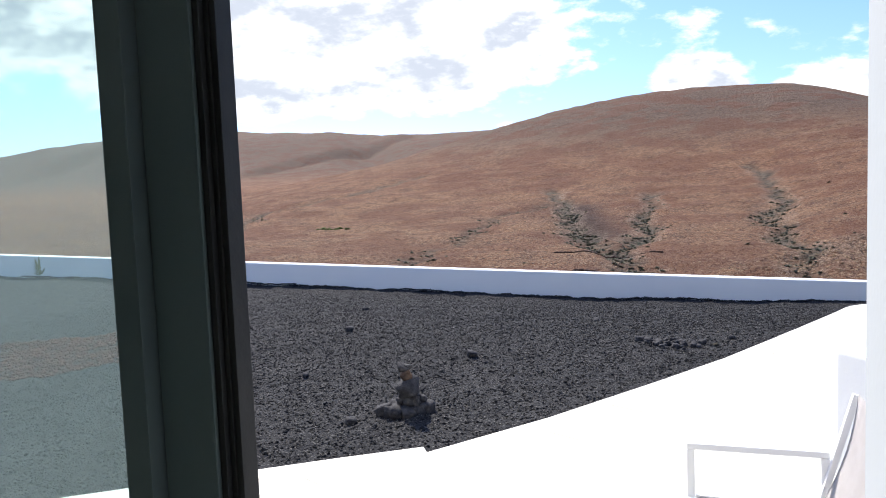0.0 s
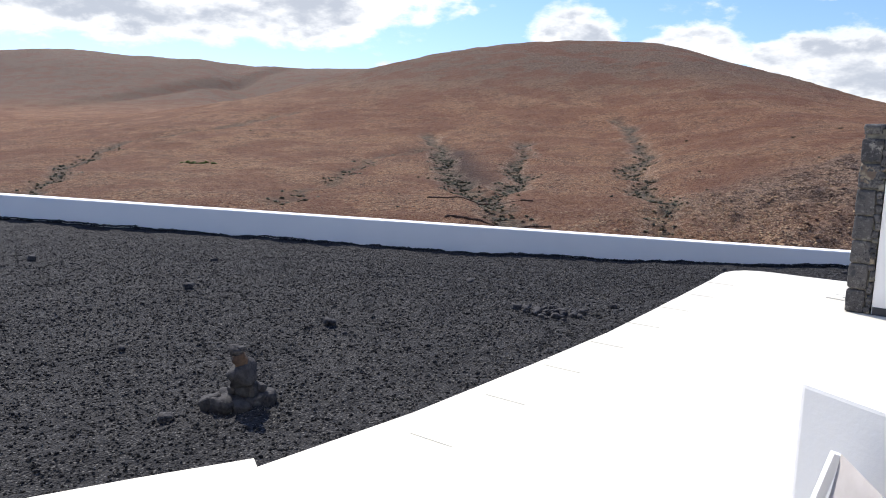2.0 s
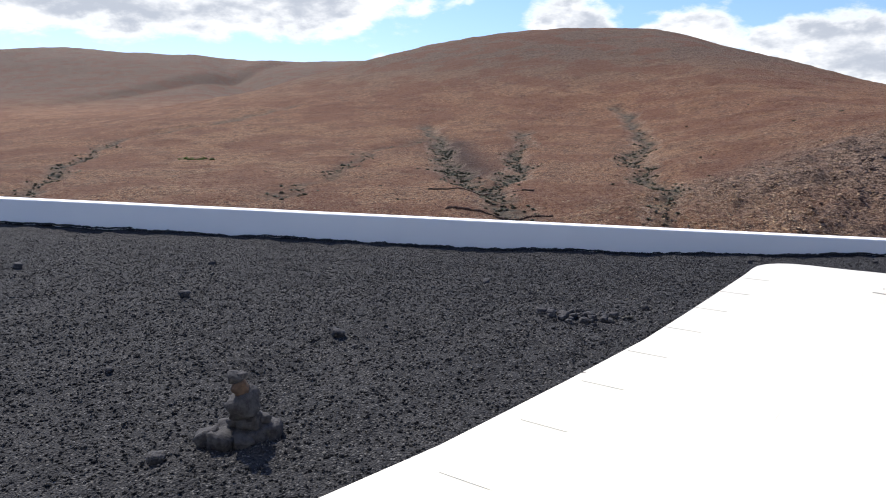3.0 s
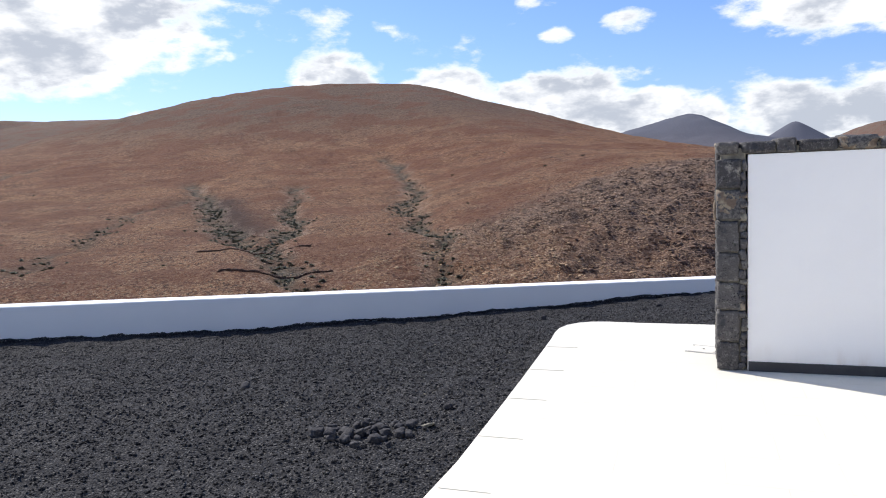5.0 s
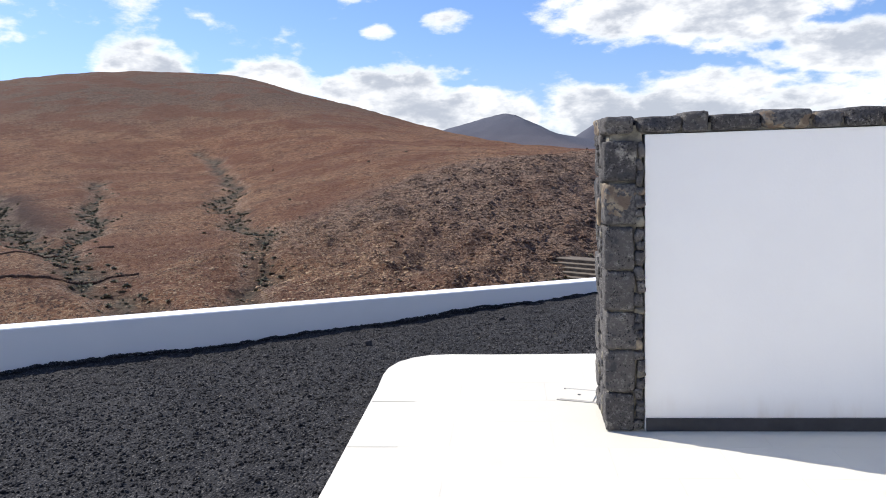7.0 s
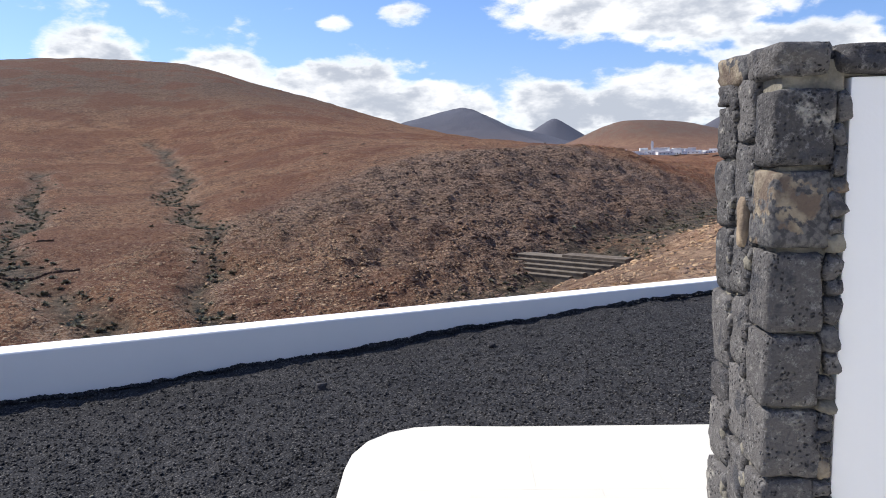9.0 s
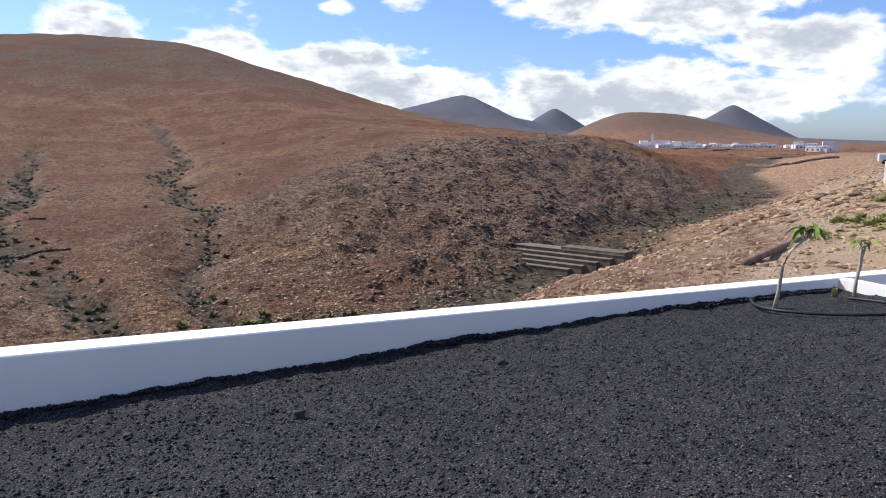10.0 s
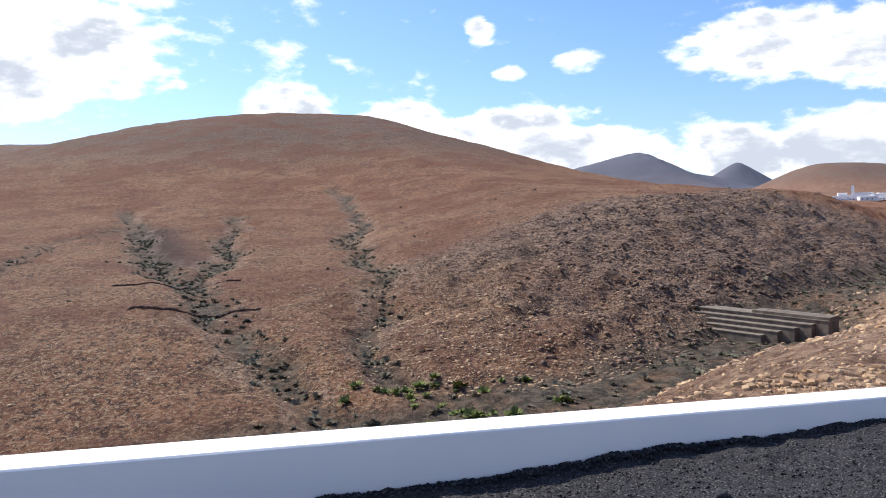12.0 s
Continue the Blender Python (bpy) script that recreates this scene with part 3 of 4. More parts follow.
# terrace slab
bm = bmesh.new()
face = bm.faces.new([bm.verts.new((x, y, -0.0035)) for x, y in TERRACE])
ex = bmesh.ops.extrude_face_region(bm, geom=[face])
for v in ex["geom"]:
    if isinstance(v, bmesh.types.BMVert):
        v.co.z = -0.22
bmesh.ops.recalc_face_normals(bm, faces=bm.faces[:])
terrace = tagged(mesh_object("floor_terrace", bm, TILE), "cream stone terrace beside black gravel", "terrace", kind="structure")

# ---- the stone-edged screen wall ----
WALL_TURN = -26.1
WALL_AT = (3.335, 8.645)
wall = thing("wall_screen", *WALL_AT, 0, WALL_TURN, "white rendered garden wall edged with dark lava stones", "wall")
wall["kind"] = "structure"


def part(name, bm, mat, parent, label="", smooth=False):
    return mesh_object(name, bm, mat, parent, label, smooth)


part("wall_face", boxed(0.22, 4.7, 0.012, 0.50, 0.0, 1.745, 0.006), WHITE, wall)
part("skirting", boxed(0.228, 4.7, -0.004, 0.02, 0.0, 0.078, 0.003), BLACKBAND, wall, "black painted skirting")
part("mortar_core", boxed(0.02, 0.205, 0.02, 0.49, 0.0, 1.80, 0.01), MORTAR, wall, "rough grey-beige mortar")
part("mortar_cap", boxed(0.03, 4.7, 0.03, 0.48, 1.747, 1.80, 0.01), MORTAR, wall, "rough grey-beige mortar")


def half_tan_look(N, pos, obj):
    m = N.ramp(N.math("ADD", N.noise(pos, 7, 3), N.math("MULTIPLY", N.noise(pos, 40, 4), 0.3)), 0.69, 0.73)
    dark = N.mix(N.ramp(N.noise(pos, 50, 5), 0.4, 0.6), (0.06, 0.058, 0.062), (0.13, 0.125, 0.12))
    tan = N.mix(N.ramp(N.noise(pos, 16, 5), 0.4, 0.65), (0.14, 0.105, 0.08), (0.28, 0.235, 0.17))
    return N.mix(m, dark, tan), N.noise(pos, 70, 4), 0.9, 0.01


HALFTAN = material("half_tan_stone", half_tan_look, 0.9)
rnd = random.Random(4)
courses = [0.0, 0.24, 0.50, 0.73, 0.97, 1.23, 1.48, 1.72]
for i in range(7):
    z0, z1 = courses[i], courses[i + 1]
    h = z1 - z0 - 0.012
    w, d = 0.178 + rnd.uniform(-0.012, 0.012), 0.16 + rnd.uniform(-0.01, 0.02)
    mt = Matrix.Translation((w / 2 - 0.012, d / 2 - 0.012, z0 + h / 2 + 0.004)) @ Euler((0, 0, rnd.uniform(-0.05, 0.05))).to_matrix().to_4x4()
    half_tan = i == 5
    part("stone", stone(w, d, h, 11 + i, 8, 0.055, mt, None, 15.0), HALFTAN if half_tan else ROCK, wall, "tan quoin stone" if half_tan else "", True)
for col, (y0, y1) in enumerate(((0.165, 0.325), (0.325, 0.505))):
    z = 0.0
    k = 0
    while z < 1.70:
        h = rnd.choice((0.13, 0.19, 0.24, 0.28))
        h = min(h, 1.77 - z)
        if h < 0.06:
            break
        mt = Matrix.Translation((0.085, (y0 + y1) / 2, z + h / 2)) @ Euler((rnd.uniform(-0.05, 0.05), 0, rnd.uniform(-0.05, 0.05))).to_matrix().to_4x4()
        slim = col == 0 and 1.25 < z + h / 2 < 1.45
        part("stone", stone(0.185, y1 - y0 + 0.006, h - 0.004, 40 + 20 * col + k, 7, 0.085, mt, None, 10.0), ROCK, wall, "", True)
        z += h
        k += 1
part("stone", stone(0.05, 0.05, 0.17, 91, 4, 0.1, Matrix.Translation((-0.005, 0.20, 1.30))), TAN, wall, "tan chinking stone", True)
# small stones wedged between quoins and render
z = 0.02
k = 0
while z < 1.70:
    h = rnd.uniform(0.03, 0.10)
    mt = Matrix.Translation((0.190 + rnd.uniform(-0.012, 0.008), 0.02, z + h / 2)) @ Euler((rnd.uniform(-0.3, 0.3), rnd.uniform(-0.4, 0.4), 0)).to_matrix().to_4x4()
    part("chip", stone(rnd.uniform(0.035, 0.06), 0.08, h * 0.97, 120 + k, 3, 0.18, mt), (ROCK, ROCK, HALFTAN, ROCK, ROCK, ROCK, MORTAR)[k % 7], wall, "", True)
    z += h
    k += 1
# more chips in the joints of the end face
for i in range(70):
    y, z = rnd.choice((0.165, 0.325)) + rnd.uniform(-0.025, 0.025), rnd.uniform(0.05, 1.7)
    mt = Matrix.Translation((0.0, y, z)) @ Euler((rnd.uniform(0, 3), 0, 0)).to_matrix().to_4x4()
    part("chip", stone(0.03, rnd.uniform(0.02, 0.045), rnd.uniform(0.02, 0.05), 200 + i, 2, 0.2, mt), ROCK if i % 5 else MORTAR, wall, "", True)
# capping stones
x = -0.01
k = 0
while x < 4.6:
    w = rnd.uniform(0.14, 0.34)
    h = rnd.uniform(0.085, 0.12)
    for y0, y1 in ((-0.015, 0.25), (0.25, 0.515)):
        mt = Matrix.Translation((x + w / 2, (y0 + y1) / 2, 1.745 + h / 2 + 0.004)) @ Euler((0, 0, rnd.uniform(-0.08, 0.08))).to_matrix().to_4x4()
        part("capstone", stone(w, y1 - y0, h, 300 + k, 5, 0.10, mt, None, 7.0), (ROCK, HALFTAN, ROCK, HALFTAN, ROCK, ROCK, ROCK)[k % 7], wall, "", True)
        k += 1
    x += w + 0.008

part("paint_chip", stone(0.045, 0.006, 0.03, 777, 3, 0.2, Matrix.Translation((1.75, 0.011, 1.655))), MORTAR, wall, "small grey chip in white render")

# drain cover in the terrace
cover = thing("drain_cover", 3.53, 9.28, 0, -42, "square cream drain cover let into terrace paving", "drain cover")
part("frame", box(boxed(-0.13, 0.13, -0.13, -0.115, 0, 0.006), -0.13, 0.13, 0.115, 0.13, 0, 0.006), CONCRETE, cover)
part("lid", boxed(-0.11, 0.11, -0.11, 0.11, 0, 0.007, 0.002), TILE, cover)
part("lifting_hole", tube([(0.0, 0.0, 0.004), (0.0, 0.0, 0.0085)], 0.012, 10), GASKET, cover)


# ---- the house: doorway, low block, corner window ----
def block(name, x0, x1, y0, y1, z0, z1, mat, label, category="wall", turn=0, at=(0, 0), bevel=0.006):
    ob = mesh_object(name, boxed(x0, x1, y0, y1, z0, z1, bevel), mat)
    ob.matrix_world = pose(at[0], at[1], 0, 0, 0, turn)
    return tagged(ob, label, category, kind="structure")


block("wall_doorway", 1.087, 3.2, 0.58, 1.36, 0, 2.9, SHADEDWHITE, "smooth white house wall beside a sliding door, its shade painted in grey")
block("wall_west", -3.4, -1.62, 0.90, 1.14, 0, 2.9, WHITE, "smooth white house wall")
block("wall_lintel", -1.62, 1.02, 0.90, 1.14, 2.35, 2.9, WHITE, "white lintel over a sliding door")
# added out of view: throws sunlight back onto the white screen wall
block("wall_wing", 4.9, 9.4, -1.0, 3.6, 0, 3.0, WHITE, "unseen plain white wall added to bounce sunlight onto the screen wall")
block("wall_back", -3.6, 3.4, -4.2, -4.0, 0, 2.9, WHITE, "white inner wall")
block("wall_left", -3.6, -3.4, -4.0, 1.14, 0, 2.9, WHITE, "white inner wall")
block("wall_right", 3.2, 3.4, -4.0, 1.14, 0, 2.9, WHITE, "white inner wall")
block("ceiling", -3.6, 3.4, -4.2, 1.14, 2.9, 3.1, WHITE, "plain white ceiling", "ceiling")
block("floor_inside", -3.4, 3.2, -4.0, 0.89, 0.0, 0.012, TILE, "cream stone floor inside a doorway", "floor")

door = thing("sliding_door", -0.050, 0.955, 0.012, 0, "dark grey aluminium sliding glass door, pushed open", "door")
part("stile", boxed(-0.139, -0.082, -0.055, -0.005, 0, 2.33, 0.004), ALU, door)
part("frame_post", boxed(-0.079, 0.036, -0.02, 0.045, 0, 2.33, 0.004), ALU, door)
part("gasket", boxed(0.037, 0.050, -0.012, 0.05, 0, 2.33, 0.002), GASKET, door, "black rubber seal")
part("track", boxed(0.051, 0.060, 0.0, 0.052, 0, 2.33, 0.002), GASKET, door, "black groove strip")
part("edge_strip", boxed(0.061, 0.073, 0.004, 0.05, 0, 2.33, 0.002), GASKET, door, "black edge strip")
part("pane", boxed(-1.52, -0.148, -0.034, -0.026, 0.06, 2.28), GLAREGLASS, door, "slightly green glass, bright reflections painted in as a pale veil")
part("bottom_rail", boxed(-1.60, -0.152, -0.055, -0.005, 0, 0.06, 0.003), ALU, door)
part("top_rail", boxed(-1.60, -0.152, -0.055, -0.005, 2.28, 2.33, 0.003), ALU, door)
part("far_stile", boxed(-1.60, -1.52, -0.055, -0.005, 0.06, 2.28, 0.003), ALU, door)

LOW_AT, LOW_TURN = (1.30, 3.14), -53.5
block("wall_low", 0, 3.6, 0, 1.9, 0, 1.0, WHITE, "low white rendered wall block under corner window", turn=LOW_TURN, at=LOW_AT, bevel=0.012)
win = thing("window_corner", 1.765, 3.365, 1.0, -50, "frameless glass corner window with dark grey base rail", "window")
win["kind"] = "structure"
part("base_rail", boxed(0, 2.2, 0, 0.06, 0, 0.055, 0.003), ALU, win)
part("base_rail", boxed(0, 0.06, 0.062, 1.6, 0, 0.055, 0.003), ALU, win)
part("pane", boxed(0.035, 2.2, 0.025, 0.033, 0.057, 2.1), GLASS, win, "clear glass")
part("pane", boxed(0.025, 0.033, 0.036, 1.6, 0.057, 2.1), GLASS, win, "clear glass")
part("corner_seal", boxed(0.024, 0.034, 0.024, 0.034, 0.057, 2.1), GASKET, win, "thin black corner seal")
part("inner_ledge", boxed(0.08, 2.2, 0.08, 1.6, 0.001, 0.02), GASKET, win, "dark inner ledge")
part("head_rail", boxed(0, 2.2, 0, 0.06, 2.1, 2.16, 0.003), ALU, win)


# ---- garden chairs ----
def build_chair():
    c = thing("garden_chair", 0, 0, 0, 0, "white metal garden chair with pale stretched fabric, on sunny terrace", "chair", "chairs by the low wall")
    w = 0.30
    for s, nm in ((-w, "armrest"), (w, "armrest")):
        part(nm, box(bmesh.new(), -0.24, 0.28, s - 0.017, s + 0.017, 0.625, 0.65, None, 0.005), CHAIRWHITE, c)
        part("leg", box(bmesh.new(), 0.25, 0.28, s - 0.015, s + 0.015, 0.0, 0.624, None, 0.004), CHAIRWHITE, c)
        part("leg", box(bmesh.new(), -0.24, -0.21, s - 0.015, s + 0.015, 0.0, 0.624, None, 0.004), CHAIRWHITE, c)
        part("seat_rail", box(bmesh.new(), -0.208, 0.248, s - 0.013, s + 0.013, 0.405, 0.435, None, 0.004), CHAIRWHITE, c)
        lean = math.atan2(0.15, 0.55)
        m = Matrix.Translation((-0.20, 0, 0.42)) @ Euler((0, -lean, 0)).to_matrix().to_4x4()
        part("back_post", box(bmesh.new(), -0.012, 0.012, s * 0.92 - 0.013, s * 0.92 + 0.013, 0.02, 0.48, m, 0.004), CHAIRWHITE, c)
    bm = bmesh.new()
    rows = []
    for i in range(9):
        x = -0.20 + 0.44 * i / 8
        z = 0.425 - 0.02 * math.sin(math.pi * i / 8)
        rows.append([bm.verts.new((x, -w + 0.013, z)), bm.verts.new((x, 0, z - 0.006)), bm.verts.new((x, w - 0.013, z))])
    for a, b in zip(rows, rows[1:]):
        for k in range(2):
            bm.faces.new((a[k], b[k], b[k + 1], a[k + 1]))
    bmesh.ops.solidify(bm, geom=bm.faces[:], thickness=0.005)
    part("seat", bm, SLING, c, "pale stretched mesh fabric", True)
    bm = bmesh.new()
    rows = []
    for i in range(9):
        t = i / 8
        bow = 0.022 * math.sin(math.pi * t)
        x, z = -0.205 - 0.125 * t - bow, 0.45 + 0.44 * t
        rows.append([bm.verts.new((x, -w * 0.9 + 0.012, z)), bm.verts.new((x - 0.008, 0, z)), bm.verts.new((x, w * 0.9 - 0.012, z))])
    for a, b in zip(rows, rows[1:]):
        for k in range(2):
            bm.faces.new((a[k], b[k], b[k + 1], a[k + 1]))
    bmesh.ops.solidify(bm, geom=bm.faces[:], thickness=0.005)
    part("backrest", bm, SLING, c, "pale stretched mesh fabric", True)
    part("crossbar", box(bmesh.new(), 0.252, 0.276, -w + 0.018, w - 0.018, 0.405, 0.43, None, 0.004), CHAIRWHITE, c)
    return c


chair = build_chair()
CHAIR_TURN = 180 + 2
chair.matrix_world = pose(1.02, 2.63, 0, 0, 0, CHAIR_TURN)
copy_thing(chair, pose(1.06, 1.99, 0, 0, 0, CHAIR_TURN + 1))


# ---- stones in the gravel ----
def pebble_thing(name, x, y, size, seed, label, category="stone", group="", mat=None, lift=0.35, squash=0.75, base=None):
    z = float(gravel_wave(np.array([x]), np.array([y]))[0]) if base is None else base
    r = random.Random(seed)
    m = Euler((r.uniform(-0.4, 0.4), r.uniform(-0.4, 0.4), r.uniform(0, 6))).to_matrix().to_4x4()
    bm = stone(size * r.uniform(0.95, 1.25), size * r.uniform(0.8, 1.05), size * squash, seed, 3, 0.26, m)
    ob = mesh_object(name, bm, mat or DARKSTONE, None, "", True)
    ob.matrix_world = pose(x, y, z + size * squash * lift)
    return tagged(ob, label, category, group)


CAIRN = (-1.43, 5.02)
cz = float(gravel_z(np.array(CAIRN[0]), np.array(CAIRN[1])))
right, ahead = Vector((0.90, 0.43)), Vector((-0.43, 0.90))
# across, ahead, height of the centre, size, squash
PILE = [(-0.16, 0.02, 0.05, 0.13, 0.8), (-0.08, -0.03, 0.05, 0.15, 0.7), (0.02, -0.05, 0.045, 0.12, 0.7), (0.10, -0.04, 0.05, 0.10, 0.9), (0.18, 0.02, 0.06, 0.13, 0.8), (0.10, 0.08, 0.05, 0.13, 0.8), (-0.04, 0.08, 0.05, 0.14, 0.8),
        (0.03, 0.0, 0.125, 0.10, 0.8), (0.085, 0.0, 0.12, 0.10, 1.0), (0.14, 0.01, 0.13, 0.08, 0.7), (-0.02, 0.03, 0.13, 0.07, 0.8), (0.035, 0.01, 0.235, 0.17, 0.8), (0.02, 0.0, 0.33, 0.085, 0.9), (0.0, 0.0, 0.385, 0.075, 0.7), (0.035, 0.0, 0.395, 0.05, 0.7)]
BROWN = material("brown_lava_stone", plain((0.055, 0.038, 0.032), (0.12, 0.078, 0.052), 18, 60, 0.8, 0.01), 0.9)
for i, (u, v, h, size, sq) in enumerate(PILE):
    px, py = CAIRN[0] + right.x * u + ahead.x * v, CAIRN[1] + right.y * u + ahead.y * v
    brown = i in (12, 11)
    pebble_thing("cairn_stone", px, py, size, 500 + i, "reddish-brown lava stone stacked in small cairn" if brown else "dark grey lava stone stacked in small cairn", "stone", "stones of the cairn", BROWN if i == 12 else DARKSTONE, 0, sq, cz + h)
rnd = random.Random(8)
for i in range(46):
    a, rr_ = rnd.uniform(0, 6.28), math.sqrt(rnd.random())
    px, py = 0.40 + 0.36 * rr_ * math.cos(a), 7.95 + 0.28 * rr_ * math.sin(a)
    pebble_thing("lava_stone", px, py, rnd.uniform(0.03, 0.08), 600 + i, "dark lava stone in loose heap on black gravel", "stone", "loose heap of stones", None, 0.3)
for i, (px, py, size) in enumerate([(-1.55, 7.12, 0.09), (-3.61, 8.31, 0.09), (-1.75, 4.72, 0.07), (1.05, 8.35, 0.06), (-1.30, 6.80, 0.04), (-0.6, 9.6, 0.08), (3.0, 12.9, 0.09), (-5.2, 6.6, 0.07), (-2.9, 6.0, 0.05), (1.9, 13.2, 0.06), (5.0, 13.6, 0.07), (-6.5, 9.4, 0.10), (-4.4, 10.4, 0.09)]):
    pebble_thing("lava_stone", px, py, size, 700 + i, "single dark lava stone lying on black gravel", "stone", "single garden stones")
pebble_thing("flat_stone", 0.86, 8.05, 0.10, 740, "pale flat stone lying on black gravel", "stone", "", MORTAR, 0.4, 0.22)


# ---- loose gravel, rubble and shrubs ----
def icosphere(level=1):
    bm = bmesh.new()
    bmesh.ops.create_icosphere(bm, subdivisions=level, radius=1.0)
    v = np.array([x.co[:] for x in bm.verts])
    f = np.array([[x.index for x in y.verts] for y in bm.faces])
    bm.free()
    return v, f


ICO = icosphere(1)
OCTA = (np.array([(1, 0, 0), (-1, 0, 0), (0, 1, 0), (0, -1, 0), (0, 0, 1), (0, 0, -1)], float), np.array([(0, 2, 4), (2, 1, 4), (1, 3, 4), (3, 0, 4), (2, 0, 5), (1, 2, 5), (3, 1, 5), (0, 3, 5)]))


def scatter(name, base, places, sizes, mat, label, category, seed, squash=(0.5, 0.9), jitter=0.25, stretch=(0.8, 1.4)):
    r = np.random.RandomState(seed)
    v, f = base
    n = len(places)
    shape = np.stack([r.uniform(*stretch, n), r.uniform(0.7, 1.1, n), r.uniform(*squash, n)], -1)[:, None, :] * sizes[:, None, None]
    pts = v[None] * (1 + r.uniform(-jitter, jitter, (n, len(v), 1))) * shape
    a = r.uniform(0, 2 * np.pi, n)
    c, s = np.cos(a)[:, None], np.sin(a)[:, None]
    tilt = r.uniform(-0.5, 0.5, n)[:, None]
    x, y, z = pts[..., 0], pts[..., 1], pts[..., 2]
    y, z = y * np.cos(tilt) - z * np.sin(tilt), y * np.sin(tilt) + z * np.cos(tilt)
    pts = np.stack([x * c - y * s, x * s + y * c, z], -1) + np.asarray(places)[:, None, :]
    faces = (f[None] + (np.arange(n) * len(v))[:, None, None]).reshape(-1, 3)
    me = bpy.data.meshes.new(name)
    me.vertices.add(n * len(v))
    me.vertices.foreach_set("co", pts.reshape(-1))
    me.loops.add(faces.size)
    me.loops.foreach_set("vertex_index", faces.reshape(-1).astype(np.int32))
    me.polygons.add(len(faces))
    me.polygons.foreach_set("loop_start", (np.arange(len(faces)) * 3).astype(np.int32))
    me.update(calc_edges=True)
    me.materials.append(mat)
    return tagged(new(name, me), label, category, kind="stuff")


r = np.random.RandomState(12)
n = 230000
px, py = r.uniform(-9, 12, n), r.uniform(2.2, 16, n)
keep = (py < wall_y(px) - 0.02) & ~inside(px, py, TERRACE) & (r.uniform(0, 1, n) < np.clip(1.5 - np.hypot(px - 1, py - 6) / 9, 0.12, 1))
px, py = px[keep], py[keep]
size = 0.007 + 0.010 * r.uniform(0, 1, len(px)) ** 3
big_ones = r.uniform(0, 1, len(px)) > 0.996
size = np.where(big_ones, size * 1.5, size)
scatter("gravel", OCTA, np.stack([px, py, gravel_wave(px, py) + size * 0.3], -1), size, GRAVEL, "loose black volcanic pebbles on the garden gravel", "gravel", 3)
pale = r.uniform(0, 1, len(px)) > 0.9975
scatter("pale_pebbles", OCTA, np.stack([px, py, gravel_wave(px, py) + 0.008], -1)[pale], np.full(pale.sum(), 0.011), MORTAR, "scattered pale pebbles on black gravel", "pebbles", 4)
# the crumbly heap of gravel along the far wall
hx = r.uniform(-14, 11.8, 9000)
hy = wall_y(hx) - 0.02 - np.abs(r.normal(0, 0.05, 9000))
scatter("gravel_edge", OCTA, np.stack([hx, hy, gravel_wave(hx, hy) + 0.012 + 0.02 * (vnoise(hx * 1.3, hx * 0, 5) + 0.5)], -1), r.uniform(0.009, 0.022, 9000), GRAVEL, "crumbly black gravel piled along the garden wall", "gravel", 5)


def on_land(px, py, sink=0.0):
    return np.stack([px, py, land(px, py) - sink], -1)


n = 26000
az, rad = np.radians(r.uniform(12, 62, n)), 14 * (200 / 14) ** r.uniform(0, 1, n)
px, py = 1.5 + rad * np.sin(az), 6 + rad * np.cos(az)
d, u = ravine(px, py)
keep = (d < -3) & (py > wall_y(px) + 0.9) & (px - 0.6 * py > -13)
px, py, rad = px[keep], py[keep], rad[keep]
size = (0.015 + 0.13 * r.uniform(0, 1, len(px)) ** 6) * np.clip(rad / 35, 0.6, 2.4)
scatter("rubble", ICO, on_land(px, py, 0.0), size, RUBBLE, "light orange rubble on the dry slope", "rubble", 6, (0.4, 0.8))
order = np.argsort(np.hypot(px - 4, py - 14) - 30 * size)[:300]
rock_shapes = []
for k in range(5):
    b = stone(1.0, 0.8, 0.55, 900 + k, 1, 0.2)
    m_ = bpy.data.meshes.new("rubble_stone")
    b.to_mesh(m_)
    b.free()
    m_.materials.append(RUBBLE)
    rock_shapes.append(m_)
rk = random.Random(33)
for k, j in enumerate(order):
    ob = new("rubble_stone", rock_shapes[k % 5])
    ob.parent = ground
    s_ = rk.uniform(0.06, 0.17)
    ax_, ay_ = float(px[j]) + rk.uniform(0.2, 0.6), float(py[j]) + rk.uniform(0.2, 0.6)
    ob.matrix_world = pose(ax_, ay_, land_at(ax_, ay_) + 0.08 * s_, rk.uniform(-15, 15), rk.uniform(-15, 15), rk.uniform(0, 360)) @ Matrix.Scale(s_, 4)
n = 30000
az, rad = np.radians(r.uniform(20, 60, n)), 16 * (150 / 16) ** r.uniform(0, 1, n)
px, py = 1.5 + rad * np.sin(az), 6 + rad * np.cos(az)
d, u = ravine(px, py)
clump = vnoise(px / 5, py / 5, 41) + 0.35 * vnoise(px / 1.3, py / 1.3, 42)
keep = (d < -3) & (d > -34) & (py > wall_y(px) + 1.2) & (px - 0.6 * py > -13) & (clump > 0.12)
px, py, rad = px[keep], py[keep], rad[keep]
size = (0.05 + 0.26 * r.uniform(0, 1, len(px)) ** 3) * np.clip(rad / 45, 0.45, 1.5)
half = r.uniform(0, 1, len(px)) < 0.6
scatter("bank_rocks", ICO, on_land(px, py, 0.02)[half], size[half], DARKRUBBLE, "brown broken rocks cropping out of the dry bank", "rocks", 78, (0.3, 0.6), 0.3, (1.0, 2.0))
scatter("bank_rocks", ICO, on_land(px, py, 0.02)[~half], size[~half], RUBBLE, "pale orange broken rocks on the dry bank", "rocks", 79, (0.3, 0.6), 0.3, (1.0, 2.0))
n = 60000
